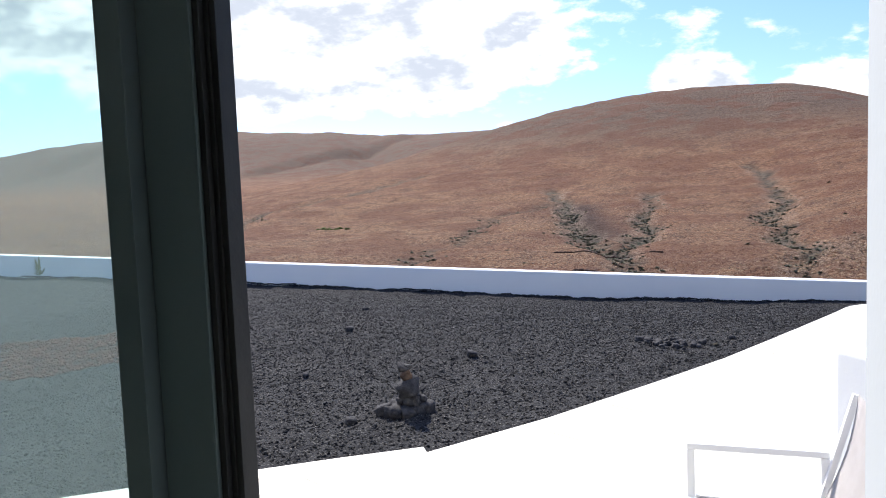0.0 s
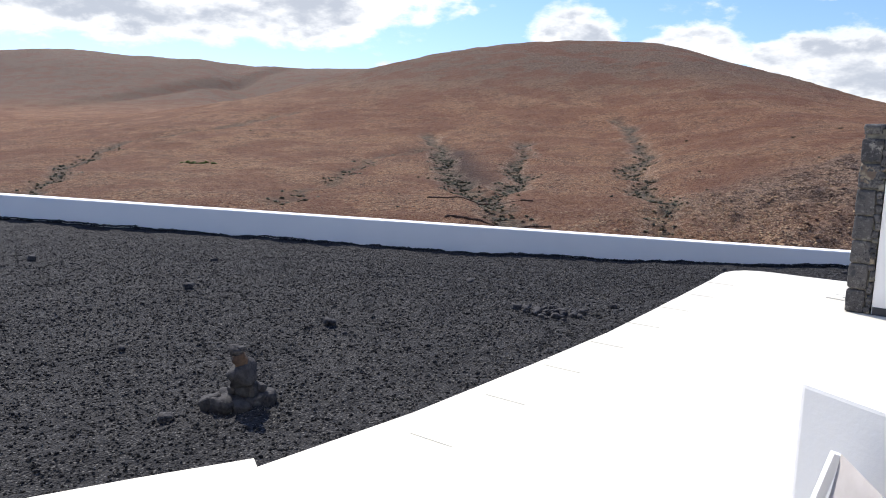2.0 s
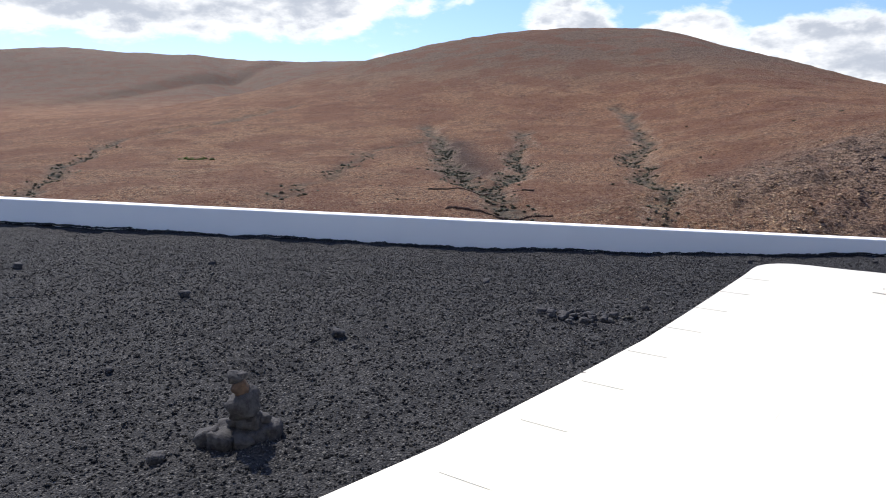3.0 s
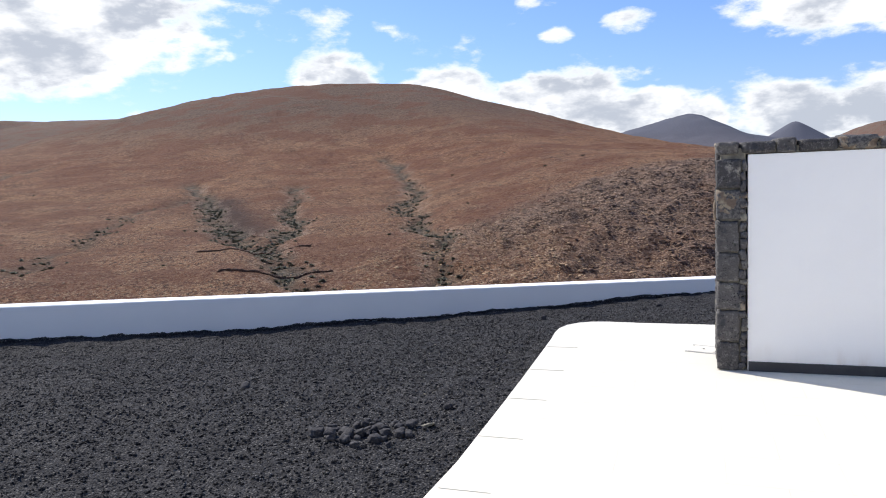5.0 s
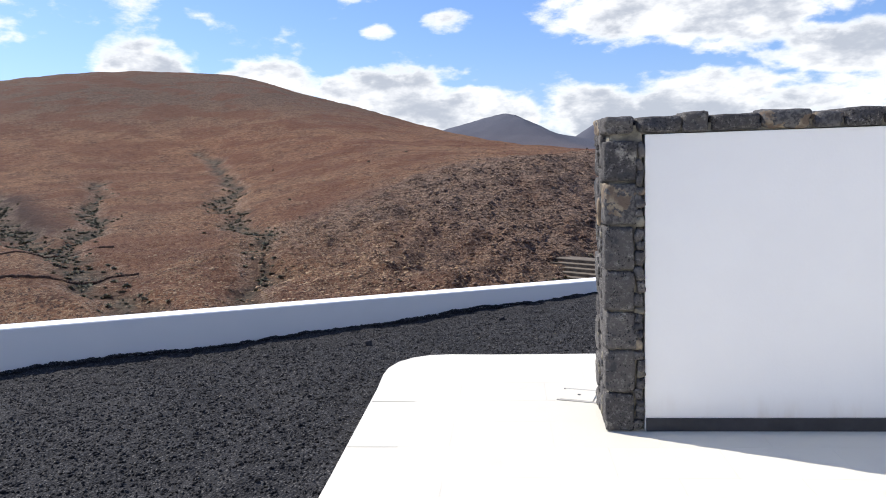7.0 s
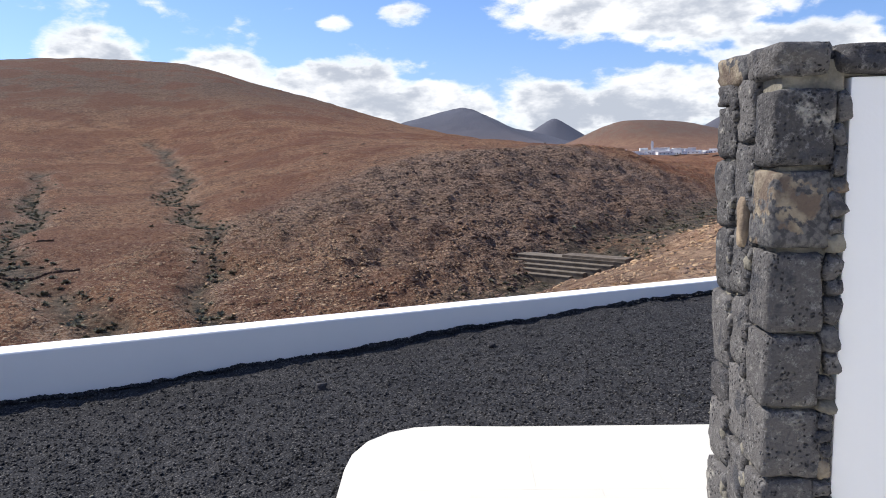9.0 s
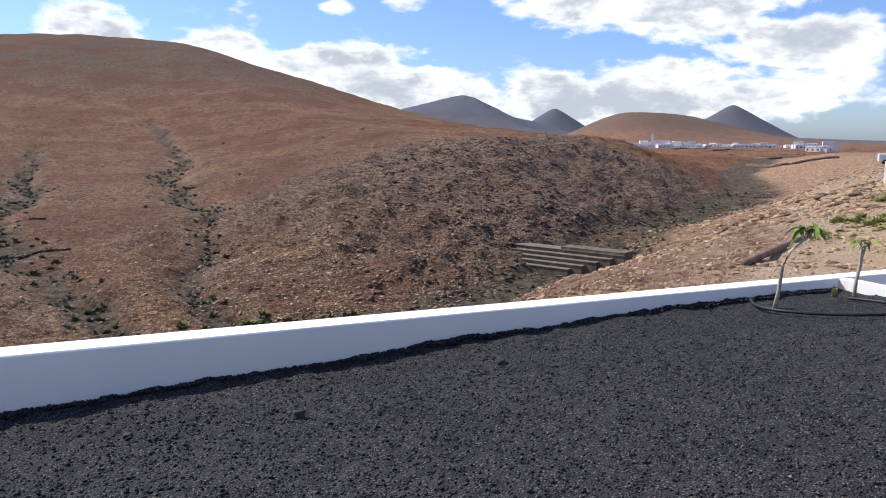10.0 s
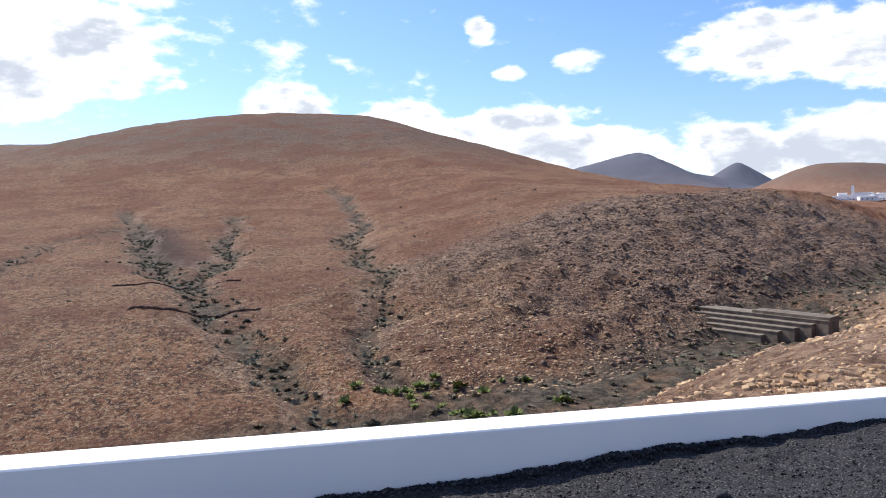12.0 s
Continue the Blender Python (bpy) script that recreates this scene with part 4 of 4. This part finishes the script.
az, rad = np.radians(r.uniform(-34, 48, n)), 55 * (170 / 55) ** r.uniform(0, 1, n)
px, py = 1.5 + rad * np.sin(az), 6 + rad * np.cos(az)
d, u = ravine(px, py)
dens = np.clip(step(u, 0, 50) * (1 - step(d, 28, 50)) * 0.8 + 0.10 + 0.5 * (1 - step(np.hypot(px, py), 75, 125)), 0, 1)
keep = (d > 2) & (r.uniform(0, 1, n) < dens)
px, py, rad, dd = px[keep], py[keep], rad[keep], dens[keep]
size = (0.07 + 0.26 * r.uniform(0, 1, len(px)) ** 3) * (0.5 + 0.6 * dd)
# lit side gets orange stones, the rest a brown darkened for the slope's shade
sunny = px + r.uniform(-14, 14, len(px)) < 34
size = np.where(sunny, size * 0.62, size)
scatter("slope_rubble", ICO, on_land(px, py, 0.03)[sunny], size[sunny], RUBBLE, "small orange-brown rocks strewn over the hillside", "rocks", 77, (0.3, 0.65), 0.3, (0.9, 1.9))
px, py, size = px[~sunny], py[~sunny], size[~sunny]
scatter("slope_rocks", ICO, on_land(px, py, 0.05), size, DARKRUBBLE, "brown broken rocks on the ravine slope, darkened to paint in its shade", "rocks", 7, (0.3, 0.65), 0.3, (0.9, 1.9))

# shrubs: tufts of small blades
def tuft(count, seed):
    r = np.random.RandomState(seed)
    v, f = [], []
    for i in range(count):
        a, e = r.uniform(0, 6.28), r.uniform(0.1, 1.3)
        d = np.array([math.cos(a) * math.cos(e), math.sin(a) * math.cos(e), math.sin(e)])
        s = np.array([-math.sin(a), math.cos(a), 0]) * 0.26
        b = d * r.uniform(0.1, 0.5)
        v += [b - s, b + s, d * r.uniform(0.8, 1.15)]
        f.append((3 * i, 3 * i + 1, 3 * i + 2))
    return np.array(v), np.array(f)


TUFT = tuft(26, 2)


def shrubs(name, n, seed, mat, label, lo, hi, cond):
    r = np.random.RandomState(seed)
    px, py = r.uniform(-130, 130, n), r.uniform(30, 240, n)
    keep = cond(px, py, r.uniform(0, 1, n))
    px, py = px[keep], py[keep]
    scatter(name, TUFT, on_land(px, py, 0.05), r.uniform(lo, hi, len(px)), mat, label, "shrubs", seed, (0.5, 0.9), 0.1, (0.8, 1.3))


shrubs("dry_shrubs", 60000, 31, SHRUB, "dry grey-green shrubs in the ravine and gullies", 0.25, 0.6,
       lambda x, y, q: q < 0.95 * gully_mask(x, y, 0.8) ** 1.5 * (1 - step(y, 150, 215)) + 0.3 * (1 - step(np.abs(ravine(x, y)[0] + 1), 3, 8)) + 0.0012)
shrubs("green_shrubs", 60000, 32, GREENSHRUB, "fresh green shrubs at the ravine bottom", 0.4, 0.9,
       lambda x, y, q: (q < 0.5) & (np.hypot((x - 12) / 8.5, (y - 58) / 6) < 1) & (vnoise(x / 2, y / 2, 3) > -0.1) | (q < 0.6) & (np.hypot((x + 81) / 5, (y - 149) / 2.5) < 1))

# bushes and dry grass on the bank by the concrete wall
def bank_bush(cx, cy, rx, ry, count, size, mat, label, seed):
    r = np.random.RandomState(seed)
    a, q = r.uniform(0, 6.28, count), np.sqrt(r.uniform(0, 1, count))
    px, py = cx + rx * q * np.cos(a), cy + ry * q * np.sin(a)
    scatter("bank_bush", TUFT, on_land(px, py, 0.02), r.uniform(0.6, 1.2, count) * size, mat, label, "shrubs", seed, (0.6, 0.9), 0.1, (0.8, 1.3))


bank_bush(27.0, 25.6, 1.5, 1.3, 40, 0.30, DRYGRASS, "grey-green dry bush at the foot of a concrete wall", 51)
bank_bush(27.6, 24.8, 0.7, 0.6, 14, 0.32, GREENSHRUB, "fresh green bush at the foot of a concrete wall", 52)
bank_bush(24.0, 24.3, 2.2, 0.7, 60, 0.15, DRYGRASS, "low dry grass on the sandy bank", 53)
bank_bush(34.5, 30.6, 1.0, 0.8, 20, 0.28, DRYGRASS, "grey-green dry bush at the foot of a concrete wall", 54)
bank_bush(41.5, 35.6, 1.3, 0.8, 18, 0.28, DRYGRASS, "grey-green dry bush at the foot of a concrete wall", 55)
bank_bush(60.0, 62.5, 1.8, 1.2, 22, 0.45, SHRUB, "lone green bush on the dry bank", 56)

# rows of loose dark stone in place of shadowed earth cuts across a gully
for ax, ay, bx, by in ((-20, 104, -5, 101.5), (-14, 84, -2, 85)):
    L = math.hypot(bx - ax, by - ay)
    k = int(L / 0.24)
    t = (np.arange(k * 2) % k + 0.5) / k
    qx, qy = ax + (bx - ax) * t, ay + (by - ay) * t + fbm(t * 3, t * 0 + ax, 2, 3) * 0.8
    qz = land(qx, qy) + 0.0 + 0.12 * (np.arange(k * 2) >= k)
    scatter("check_wall", ICO, np.stack([qx, qy, qz], -1), r.uniform(0.10, 0.26, k * 2), CUTSTONE, "row of dark stones standing in for an earth cut and its shadow across a gully", "stone wall", int(-ax), (0.5, 0.7), 0.2, (1.0, 1.4))

# ---- the stepped dam ----
A, B = Vector((42.5, 82.2, 0)), Vector((50.0, 67.6, 0))
along = (B - A).normalized()
dam = thing("stone_dam", A.x, A.y, 0, math.degrees(math.atan2(along.y, along.x)), "stepped brown stone dam across the dry ravine", "dam")
Ld = (B - A).length
for i in range(5):
    z1 = -10.25 - 0.38 * i
    x0 = 0.4 * i * i * 0.2
    part("step", boxed(x0, Ld - 1.2 * i, -1.0 - 0.75 * i, -0.3 - 0.75 * i + (1.3 if i == 0 else 0.05), -14.0, z1 - 0.1, 0.03), DAMSTONE, dam, "rough brown masonry")
    part("ledge", boxed(x0, Ld - 1.2 * i, -1.06 - 0.75 * i, -0.28 - 0.75 * i + (1.3 if i == 0 else 0.05), z1 - 0.098, z1, 0.02), DAMLEDGE, dam, "pale stone ledge")
part("raised_crest", boxed(Ld * 0.55, Ld, -0.9, 1.0, -10.248, -9.98, 0.03), DAMSTONE, dam, "rough brown masonry")

# ---- old beam on the bank ----
pa, pb = (15.53, 20.66), (22.4, 24.7)
beam = mesh_object("old_beam", tube([(pa[0], pa[1], land_at(*pa) + 0.06), ((pa[0] + pb[0]) / 2, (pa[1] + pb[1]) / 2, land_at((pa[0] + pb[0]) / 2, (pa[1] + pb[1]) / 2) + 0.08), (pb[0], pb[1], land_at(*pb) + 0.06)], [0.09, 0.10, 0.085], 10), RUST, None, "", True)
tagged(beam, "weathered rusty pipe lying on the stony slope", "pipe")

# ---- young trees and the irrigation hose ----
def blade(length, width, droop):
    bm = bmesh.new()
    rows = []
    for i in range(6):
        t = i / 5
        w = width * math.sin(math.pi * (0.12 + 0.83 * t)) * 0.5
        x, z = length * (t - 0.15 * t * t), length * (0.22 * t - droop * t * t)
        rows.append([bm.verts.new((x, -w, z + 0.15 * w)), bm.verts.new((x, 0, z)), bm.verts.new((x, w, z + 0.15 * w))])
    for a, b in zip(rows, rows[1:]):
        for k in range(2):
            bm.faces.new((a[k], b[k], b[k + 1], a[k + 1]))
    return bm


BLADES = []
for i, dr in enumerate((0.7, 0.95, 0.5, 1.1)):
    me = bpy.data.meshes.new("leaf")
    b = blade(0.24, 0.065, dr)
    b.to_mesh(me)
    b.free()
    me.materials.append(LEAF)
    me.polygons.foreach_set("use_smooth", [True] * len(me.polygons))
    BLADES.append(me)


def young_tree(x, y, path, leaves, seed, label):
    z = float(gravel_z(np.array(x), np.array(y)))
    t = thing("young_tree", x, y, z, 0, label, "tree", "young garden trees")
    part("trunk", tube(path, [0.026 - 0.002 * i for i in range(len(path))], 8), BARK, t, "thin pale trunk", True)
    r = random.Random(seed)
    top = Vector(path[-1])
    for i in range(3):
        a = i * 2.1 + r.uniform(0, 1)
        tip = top + Vector((math.cos(a) * 0.10, math.sin(a) * 0.10, 0.09))
        part("branch", tube([top - Vector((0, 0, 0.02)), (top + tip) / 2 + Vector((0, 0, 0.02)), tip], [0.014, 0.011, 0.008], 6), BARK, t, "", True)
        for k in range(leaves):
            ob = new("leaf", BLADES[(i + k) % 4])
            ob.parent = t
            s = r.uniform(0.6, 0.88)
            ob.matrix_basis = Matrix.Translation(tip + Vector((0, 0, r.uniform(-0.03, 0.02)))) @ Euler((r.uniform(-0.4, 0.4), r.uniform(-0.7, 0.3), r.uniform(0, 6.28))).to_matrix().to_4x4() @ Matrix.Scale(s, 4)
    return t


young_tree(9.60, 14.66, [(0, 0, -0.03), (0.04, -0.02, 0.23), (0.06, -0.03, 0.50), (0.12, -0.07, 0.73), (0.24, -0.15, 0.88), (0.31, -0.19, 0.95)], 13, 5, "leaning young tree with drooping green leaves in black gravel")
young_tree(11.24, 14.75, [(0, 0, -0.03), (0.02, 0, 0.25), (0.05, -0.02, 0.50), (0.07, -0.03, 0.72)], 6, 9, "straight young tree with small crown beside garden wall")
HOSE_XY = [(10.32, 15.50), (9.99, 15.1), (9.97, 14.64), (10.32, 14.1), (10.79, 13.77), (11.38, 13.84), (11.75, 14.15), (11.88, 14.52), (11.88, 14.85), (11.84, 15.10)]
pts = []
HOSE_XY = [(2.0 + (x - 2.03) * 0.925, 8.36 + (y - 8.25) * 0.93) for x, y in HOSE_XY]
for i in range(len(HOSE_XY) - 1):
    p0, p1, p2, p3 = (Vector(HOSE_XY[max(0, min(len(HOSE_XY) - 1, i + k))]) for k in (-1, 0, 1, 2))
    for k in range(6):
        s = k / 6
        q_ = 0.5 * ((2 * p1) + (p2 - p0) * s + (2 * p0 - 5 * p1 + 4 * p2 - p3) * s * s + (3 * p1 - p0 - 3 * p2 + p3) * s ** 3)
        pts.append((q_.x, q_.y, float(gravel_z(np.array(q_.x), np.array(q_.y))) + 0.035))
hose = mesh_object("irrigation_hose", tube(pts, 0.021, 8), HOSE, None, "", True)
tagged(hose, "black irrigation hose looped over gravel round young trees", "hose")


def grass_tuft(x, y, size, seed, label):
    z = float(gravel_z(np.array(x), np.array(y)))
    t = thing("grass_tuft", x, y, z, 0, label, "grass")
    v, f = tuft(70, seed)
    v = v * np.array([0.55, 0.55, 1.25]) * size
    part_ob = raw_object("blades", v.tolist(), f.tolist(), DRYGRASS, parent=t)
    return part_ob


grass_tuft(-13.6, 12.4, 0.42, 3, "yellow-green grass tuft by the garden wall")
grass_tuft(11.13, 14.96, 0.14, 6, "small green weed beside young tree")

# ---- walls, house and fence up the slope ----
straight_wall("wall_side", (11.90, 15.485), (12.0, 9.0), 0.2, -2.2, -0.57, WHITE, "low white garden wall, inner branch", z2=-0.60)
straight_wall("wall_neighbour", (17.75, 17.6), (20.4, 12.9), 0.3, -2.2, 1.0, WHITE, "tall white rendered boundary wall")
straight_wall("wall_concrete", (18.2, 18.2), (43.6, 36.0), 0.25, -3.2, -0.26, CONCRETE, "raw concrete retaining wall with pale cap", z2=-0.7)
straight_wall("wall_terrace", (45.2, 37.24), (58.5, 20.0), 0.4, -3.6, -0.04, CONCRETE, "pale rendered terrace wall")
straight_wall("wall_fence", (47.6, 36.3), (58.5, 22.3), 0.12, -0.3, 1.09, FENCE, "brown slatted fence on terrace wall")
straight_wall("terrace_fill", (46.0, 37.3), (62.0, 16.9), 14, -4.0, -0.12, CONCRETE, "raised house terrace")
house = thing("villa", 51.0, 40.4, -0.12, -50, "low villa with terracotta roof behind brown fence", "house")
part("wall", boxed(0, 12, 0, 8, 0, 0.9, 0.02), HOUSEWHITE, house)
bm = bmesh.new()
vs = [bm.verts.new(p) for p in ((-0.4, -0.4, 0.902), (12.4, -0.4, 0.902), (12.4, 8.4, 0.902), (-0.4, 8.4, 0.902), (3, 4, 1.5), (9, 4, 1.5))]
for f in ((0, 1, 5, 4), (1, 2, 5), (2, 3, 4, 5), (3, 0, 4), (3, 2, 1, 0)):
    bm.faces.new([vs[k] for k in f])
part("roof", bm, ROOFTILE, house, "terracotta tile roof")
part("chimney", boxed(1.2, 1.7, 1.0, 1.5, 0.9, 1.9, 0.02), HOUSEWHITE, house)
part("chimney_cap", boxed(1.1, 1.8, 0.9, 1.6, 1.902, 1.99, 0.02), ROOFTILE, house)


def leafy_tree(x, y, z, height, seed, mat, label, group=""):
    t = thing("tree", x, y, z, 0, label, "tree", group)
    part("trunk", tube([(0, 0, -0.2), (0.05, 0, height * 0.3), (0.0, 0.05, height * 0.6)], [height * 0.04, height * 0.03, height * 0.015], 7), BARK, t)
    r = np.random.RandomState(seed)
    vs, fs = [], []
    v, f = tuft(22, seed)
    for i in range(28):
        c = np.array([r.normal(0, 0.13), r.normal(0, 0.13), r.uniform(0.35, 0.92)]) * height
        k = height * r.uniform(0.10, 0.2)
        fs += (f + len(vs) * len(v)).tolist()
        vs.append(v * k + c)
    raw_object("crown", np.concatenate(vs).tolist(), fs, mat, parent=t)
    return t


DARKLEAF = material("dark_foliage", plain((0.045, 0.06, 0.035), (0.08, 0.095, 0.055), 2.0, 8, 0.5, 0.05), 0.9)
leafy_tree(47.1, 37.9, -0.12, 1.8, 4, DARKLEAF, "slender grey-green tree on terrace beside fence")
leafy_tree(48.6, 36.3, -0.12, 0.7, 5, GREENSHRUB, "low green bush against brown fence")
van = thing("parked_van", 93.0, 69.0, land_at(93.0, 69.0), 130, "white van parked on rough ground beyond terrace", "van")
part("body", boxed(-2.2, 2.2, -0.9, 0.9, 0.35, 1.35, 0.12), VANWHITE, van)
part("cabin", boxed(-2.1, 1.3, -0.85, 0.85, 1.352, 1.95, 0.15), VANWHITE, van)
part("side_window", boxed(-1.9, 1.1, -0.875, 0.875, 1.42, 1.8, 0.02), HOUSEDARK, van)
for wx in (-1.4, 1.4):
    for wy in (-0.85, 0.85):
        part("wheel", tube([(wx, wy - 0.1, 0.33), (wx, wy + 0.1, 0.33)], 0.33, 14), TYRE, van)


# ---- the village ----
def village_house(w, d, h, seed):
    r = random.Random(seed)
    t = thing("village_house", 0, 0, 0, 0, "small white flat-roofed house in distant village", "house", "village houses")
    part("body", boxed(-w / 2, w / 2, -d / 2, d / 2, -3, h, 0.05), HOUSEWHITE, t)
    part("parapet", boxed(-w / 2 - 0.15, w / 2 + 0.15, -d / 2 - 0.15, d / 2 + 0.15, h + 0.002, h + 0.5, 0.05), HOUSEWHITE, t)
    part("annex", boxed(w / 2 + 0.002, w / 2 + w * 0.4, -d / 2 + 1, d / 2 - 1, -3, h * 0.65, 0.05), HOUSEWHITE, t)
    for k in range(3):
        x = -w / 2 + w * (k + 0.5) / 3
        part("window", boxed(x - 0.7, x + 0.7, -d / 2 - 0.06, -d / 2 + 0.1, 0.9, 2.3, 0.02), HOUSEDARK, t)
    return t


base_houses = [village_house(11, 9, 3.4, 1), village_house(16, 9, 3.6, 2), village_house(9, 8, 6.2, 3)]
rnd = random.Random(21)
first = {0: True, 1: True, 2: True}
for i in range(74):
    az = rnd.uniform(37.6, 52.0) if i < 54 else rnd.uniform(39.2, 46.5)
    rad = rnd.uniform(760, 980)
    if az > 50:
        rad *= 0.8
    x, y = 1.5 + rad * math.sin(radians(az)), 6 + rad * math.cos(radians(az))
    k = rnd.choice((0, 0, 1, 2))
    m = pose(x, y, land_at(x, y), 0, 0, -az + rnd.uniform(-25, 25))
    if first[k]:
        base_houses[k].matrix_world, first[k] = m, False
    else:
        copy_thing(base_houses[k], m @ Matrix.Scale(rnd.uniform(0.6, 1.0), 4))
x, y = 1.5 + 900 * math.sin(radians(40.9)), 6 + 900 * math.cos(radians(40.9))
church = thing("church", x, y, land_at(x, y), -40, "white church with bell tower above distant village", "church")
part("nave", boxed(-9, 9, -5, 5, -3, 7, 0.05), HOUSEWHITE, church)
part("tower", boxed(-12, -9.01, -2, 2, -3, 13, 0.05), HOUSEWHITE, church)
part("belfry", boxed(-11.5, -9.5, -1.4, 1.4, 13.01, 15, 0.05), HOUSEWHITE, church)
part("door", boxed(-1.2, 1.2, -5.1, -4.9, 0, 3.2, 0.02), HOUSEDARK, church)
vt = leafy_tree(0, 0, 0, 10.0, 15, DARKLEAF, "dark green tree among village houses", "village trees")
for i in range(60):
    az, rad = rnd.uniform(37.5, 57.5), rnd.uniform(560, 960)
    x, y = 1.5 + rad * math.sin(radians(az)), 6 + rad * math.cos(radians(az))
    m = pose(x, y, land_at(x, y) - 0.8, 0, 0, rnd.uniform(0, 360)) @ Matrix.Diagonal((1.2, 1.2, rnd.uniform(0.45, 0.8), 1)) @ Matrix.Scale(rnd.uniform(0.4, 0.8), 4)
    if i == 0:
        vt.matrix_world = m
    else:
        copy_thing(vt, m)
# field walls of dark stone before the village
for i, (az0, az1, rad) in enumerate(((44.5, 50.5, 560), (45.5, 49.0, 420), (38.6, 44.2, 700), (46.8, 52.5, 330))):
    a0, a1 = radians(az0), radians(az1)
    k = 150
    t = np.arange(k) / k
    az_ = a0 + (a1 - a0) * t
    rr_ = rad * (1 + 0.05 * np.sin(t * 5 + i))
    qx, qy = 1.5 + rr_ * np.sin(az_), 6 + rr_ * np.cos(az_)
    scatter("field_wall", ICO, np.stack([qx, qy, land(qx, qy) + 0.3], -1), np.full(k, 0.9), DARKRUBBLE, "dark dry-stone field wall in brown farmland", "stone wall", 70 + i, (0.7, 1.0), 0.2, (0.9, 1.2))

# ---- red gravel patch, and the terrace's paving ----
n = 5000
a, q_ = r.uniform(0, 6.28, n), np.sqrt(r.uniform(0, 1, n))
px, py = -6.7 + 1.4 * q_ * np.cos(a) + 0.6 * q_ * np.sin(a), 6.0 + 1.9 * q_ * np.sin(a) * 0.8
ok = ~inside(px, py, TERRACE)
px, py = px[ok], py[ok]
scatter("red_gravel", OCTA, np.stack([px, py, gravel_wave(px, py) + 0.012], -1), r.uniform(0.012, 0.026, len(px)), REDROCK, "reddish volcanic gravel patch in black garden", "gravel", 9)

tile_w, tile_d, gap = 0.60, 0.40, 0.0007
t_ang = radians(-26.1)
ux, uy = math.cos(t_ang), math.sin(t_ang)
nx, ny = -uy, ux
me = bpy.data.meshes.new("tile")
b = boxed(0, tile_w - gap, 0, tile_d - gap, -0.003, 0.0, 0.0)
b.to_mesh(me)
b.free()
me.materials.append(TILE)
spots = []
for i in range(-26, 26):
    for j in range(-40, 30):
        ox = 3.29 + ux * (i * tile_w + (j % 2) * tile_w / 2) + nx * (j * tile_d + 0.2)
        oy = 8.62 + uy * (i * tile_w + (j % 2) * tile_w / 2) + ny * (j * tile_d + 0.2)
        corners = [(ox, oy), (ox + ux * tile_w, oy + uy * tile_w), (ox + ux * tile_w + nx * tile_d, oy + uy * tile_w + ny * tile_d), (ox + nx * tile_d, oy + ny * tile_d)]
        if all(inside(np.array([c[0]]), np.array([c[1]]), TERRACE)[0] for c in corners) and not (oy < 0.3 and -3.6 < ox < 3.4):
            spots.append((math.hypot(ox - 2.2, oy - 7.5), ox, oy))
spots.sort()
for dist, ox, oy in spots[:300]:
    ob = new("paving_slab", me)
    ob.parent = terrace
    ob.matrix_world = pose(ox, oy, 0, 0, 0, -26.1)
vs, fs = [], []
for dist, ox, oy in spots[300:]:
    k = len(vs)
    for dx, dy, dz in ((0, 0, 0), (tile_w - gap, 0, 0), (tile_w - gap, tile_d - gap, 0), (0, tile_d - gap, 0), (0, 0, -0.003), (tile_w - gap, 0, -0.003), (tile_w - gap, tile_d - gap, -0.003), (0, tile_d - gap, -0.003)):
        vs.append((ox + ux * dx + nx * dy, oy + uy * dx + ny * dy, dz))
    fs += [[k + q_ for q_ in f] for f in ((0, 1, 2, 3), (0, 4, 5, 1), (1, 5, 6, 2), (2, 6, 7, 3), (3, 7, 4, 0))]
tagged(raw_object("paving", vs, fs, TILE), "cream stone slabs of the outer terrace", "paving", kind="stuff")
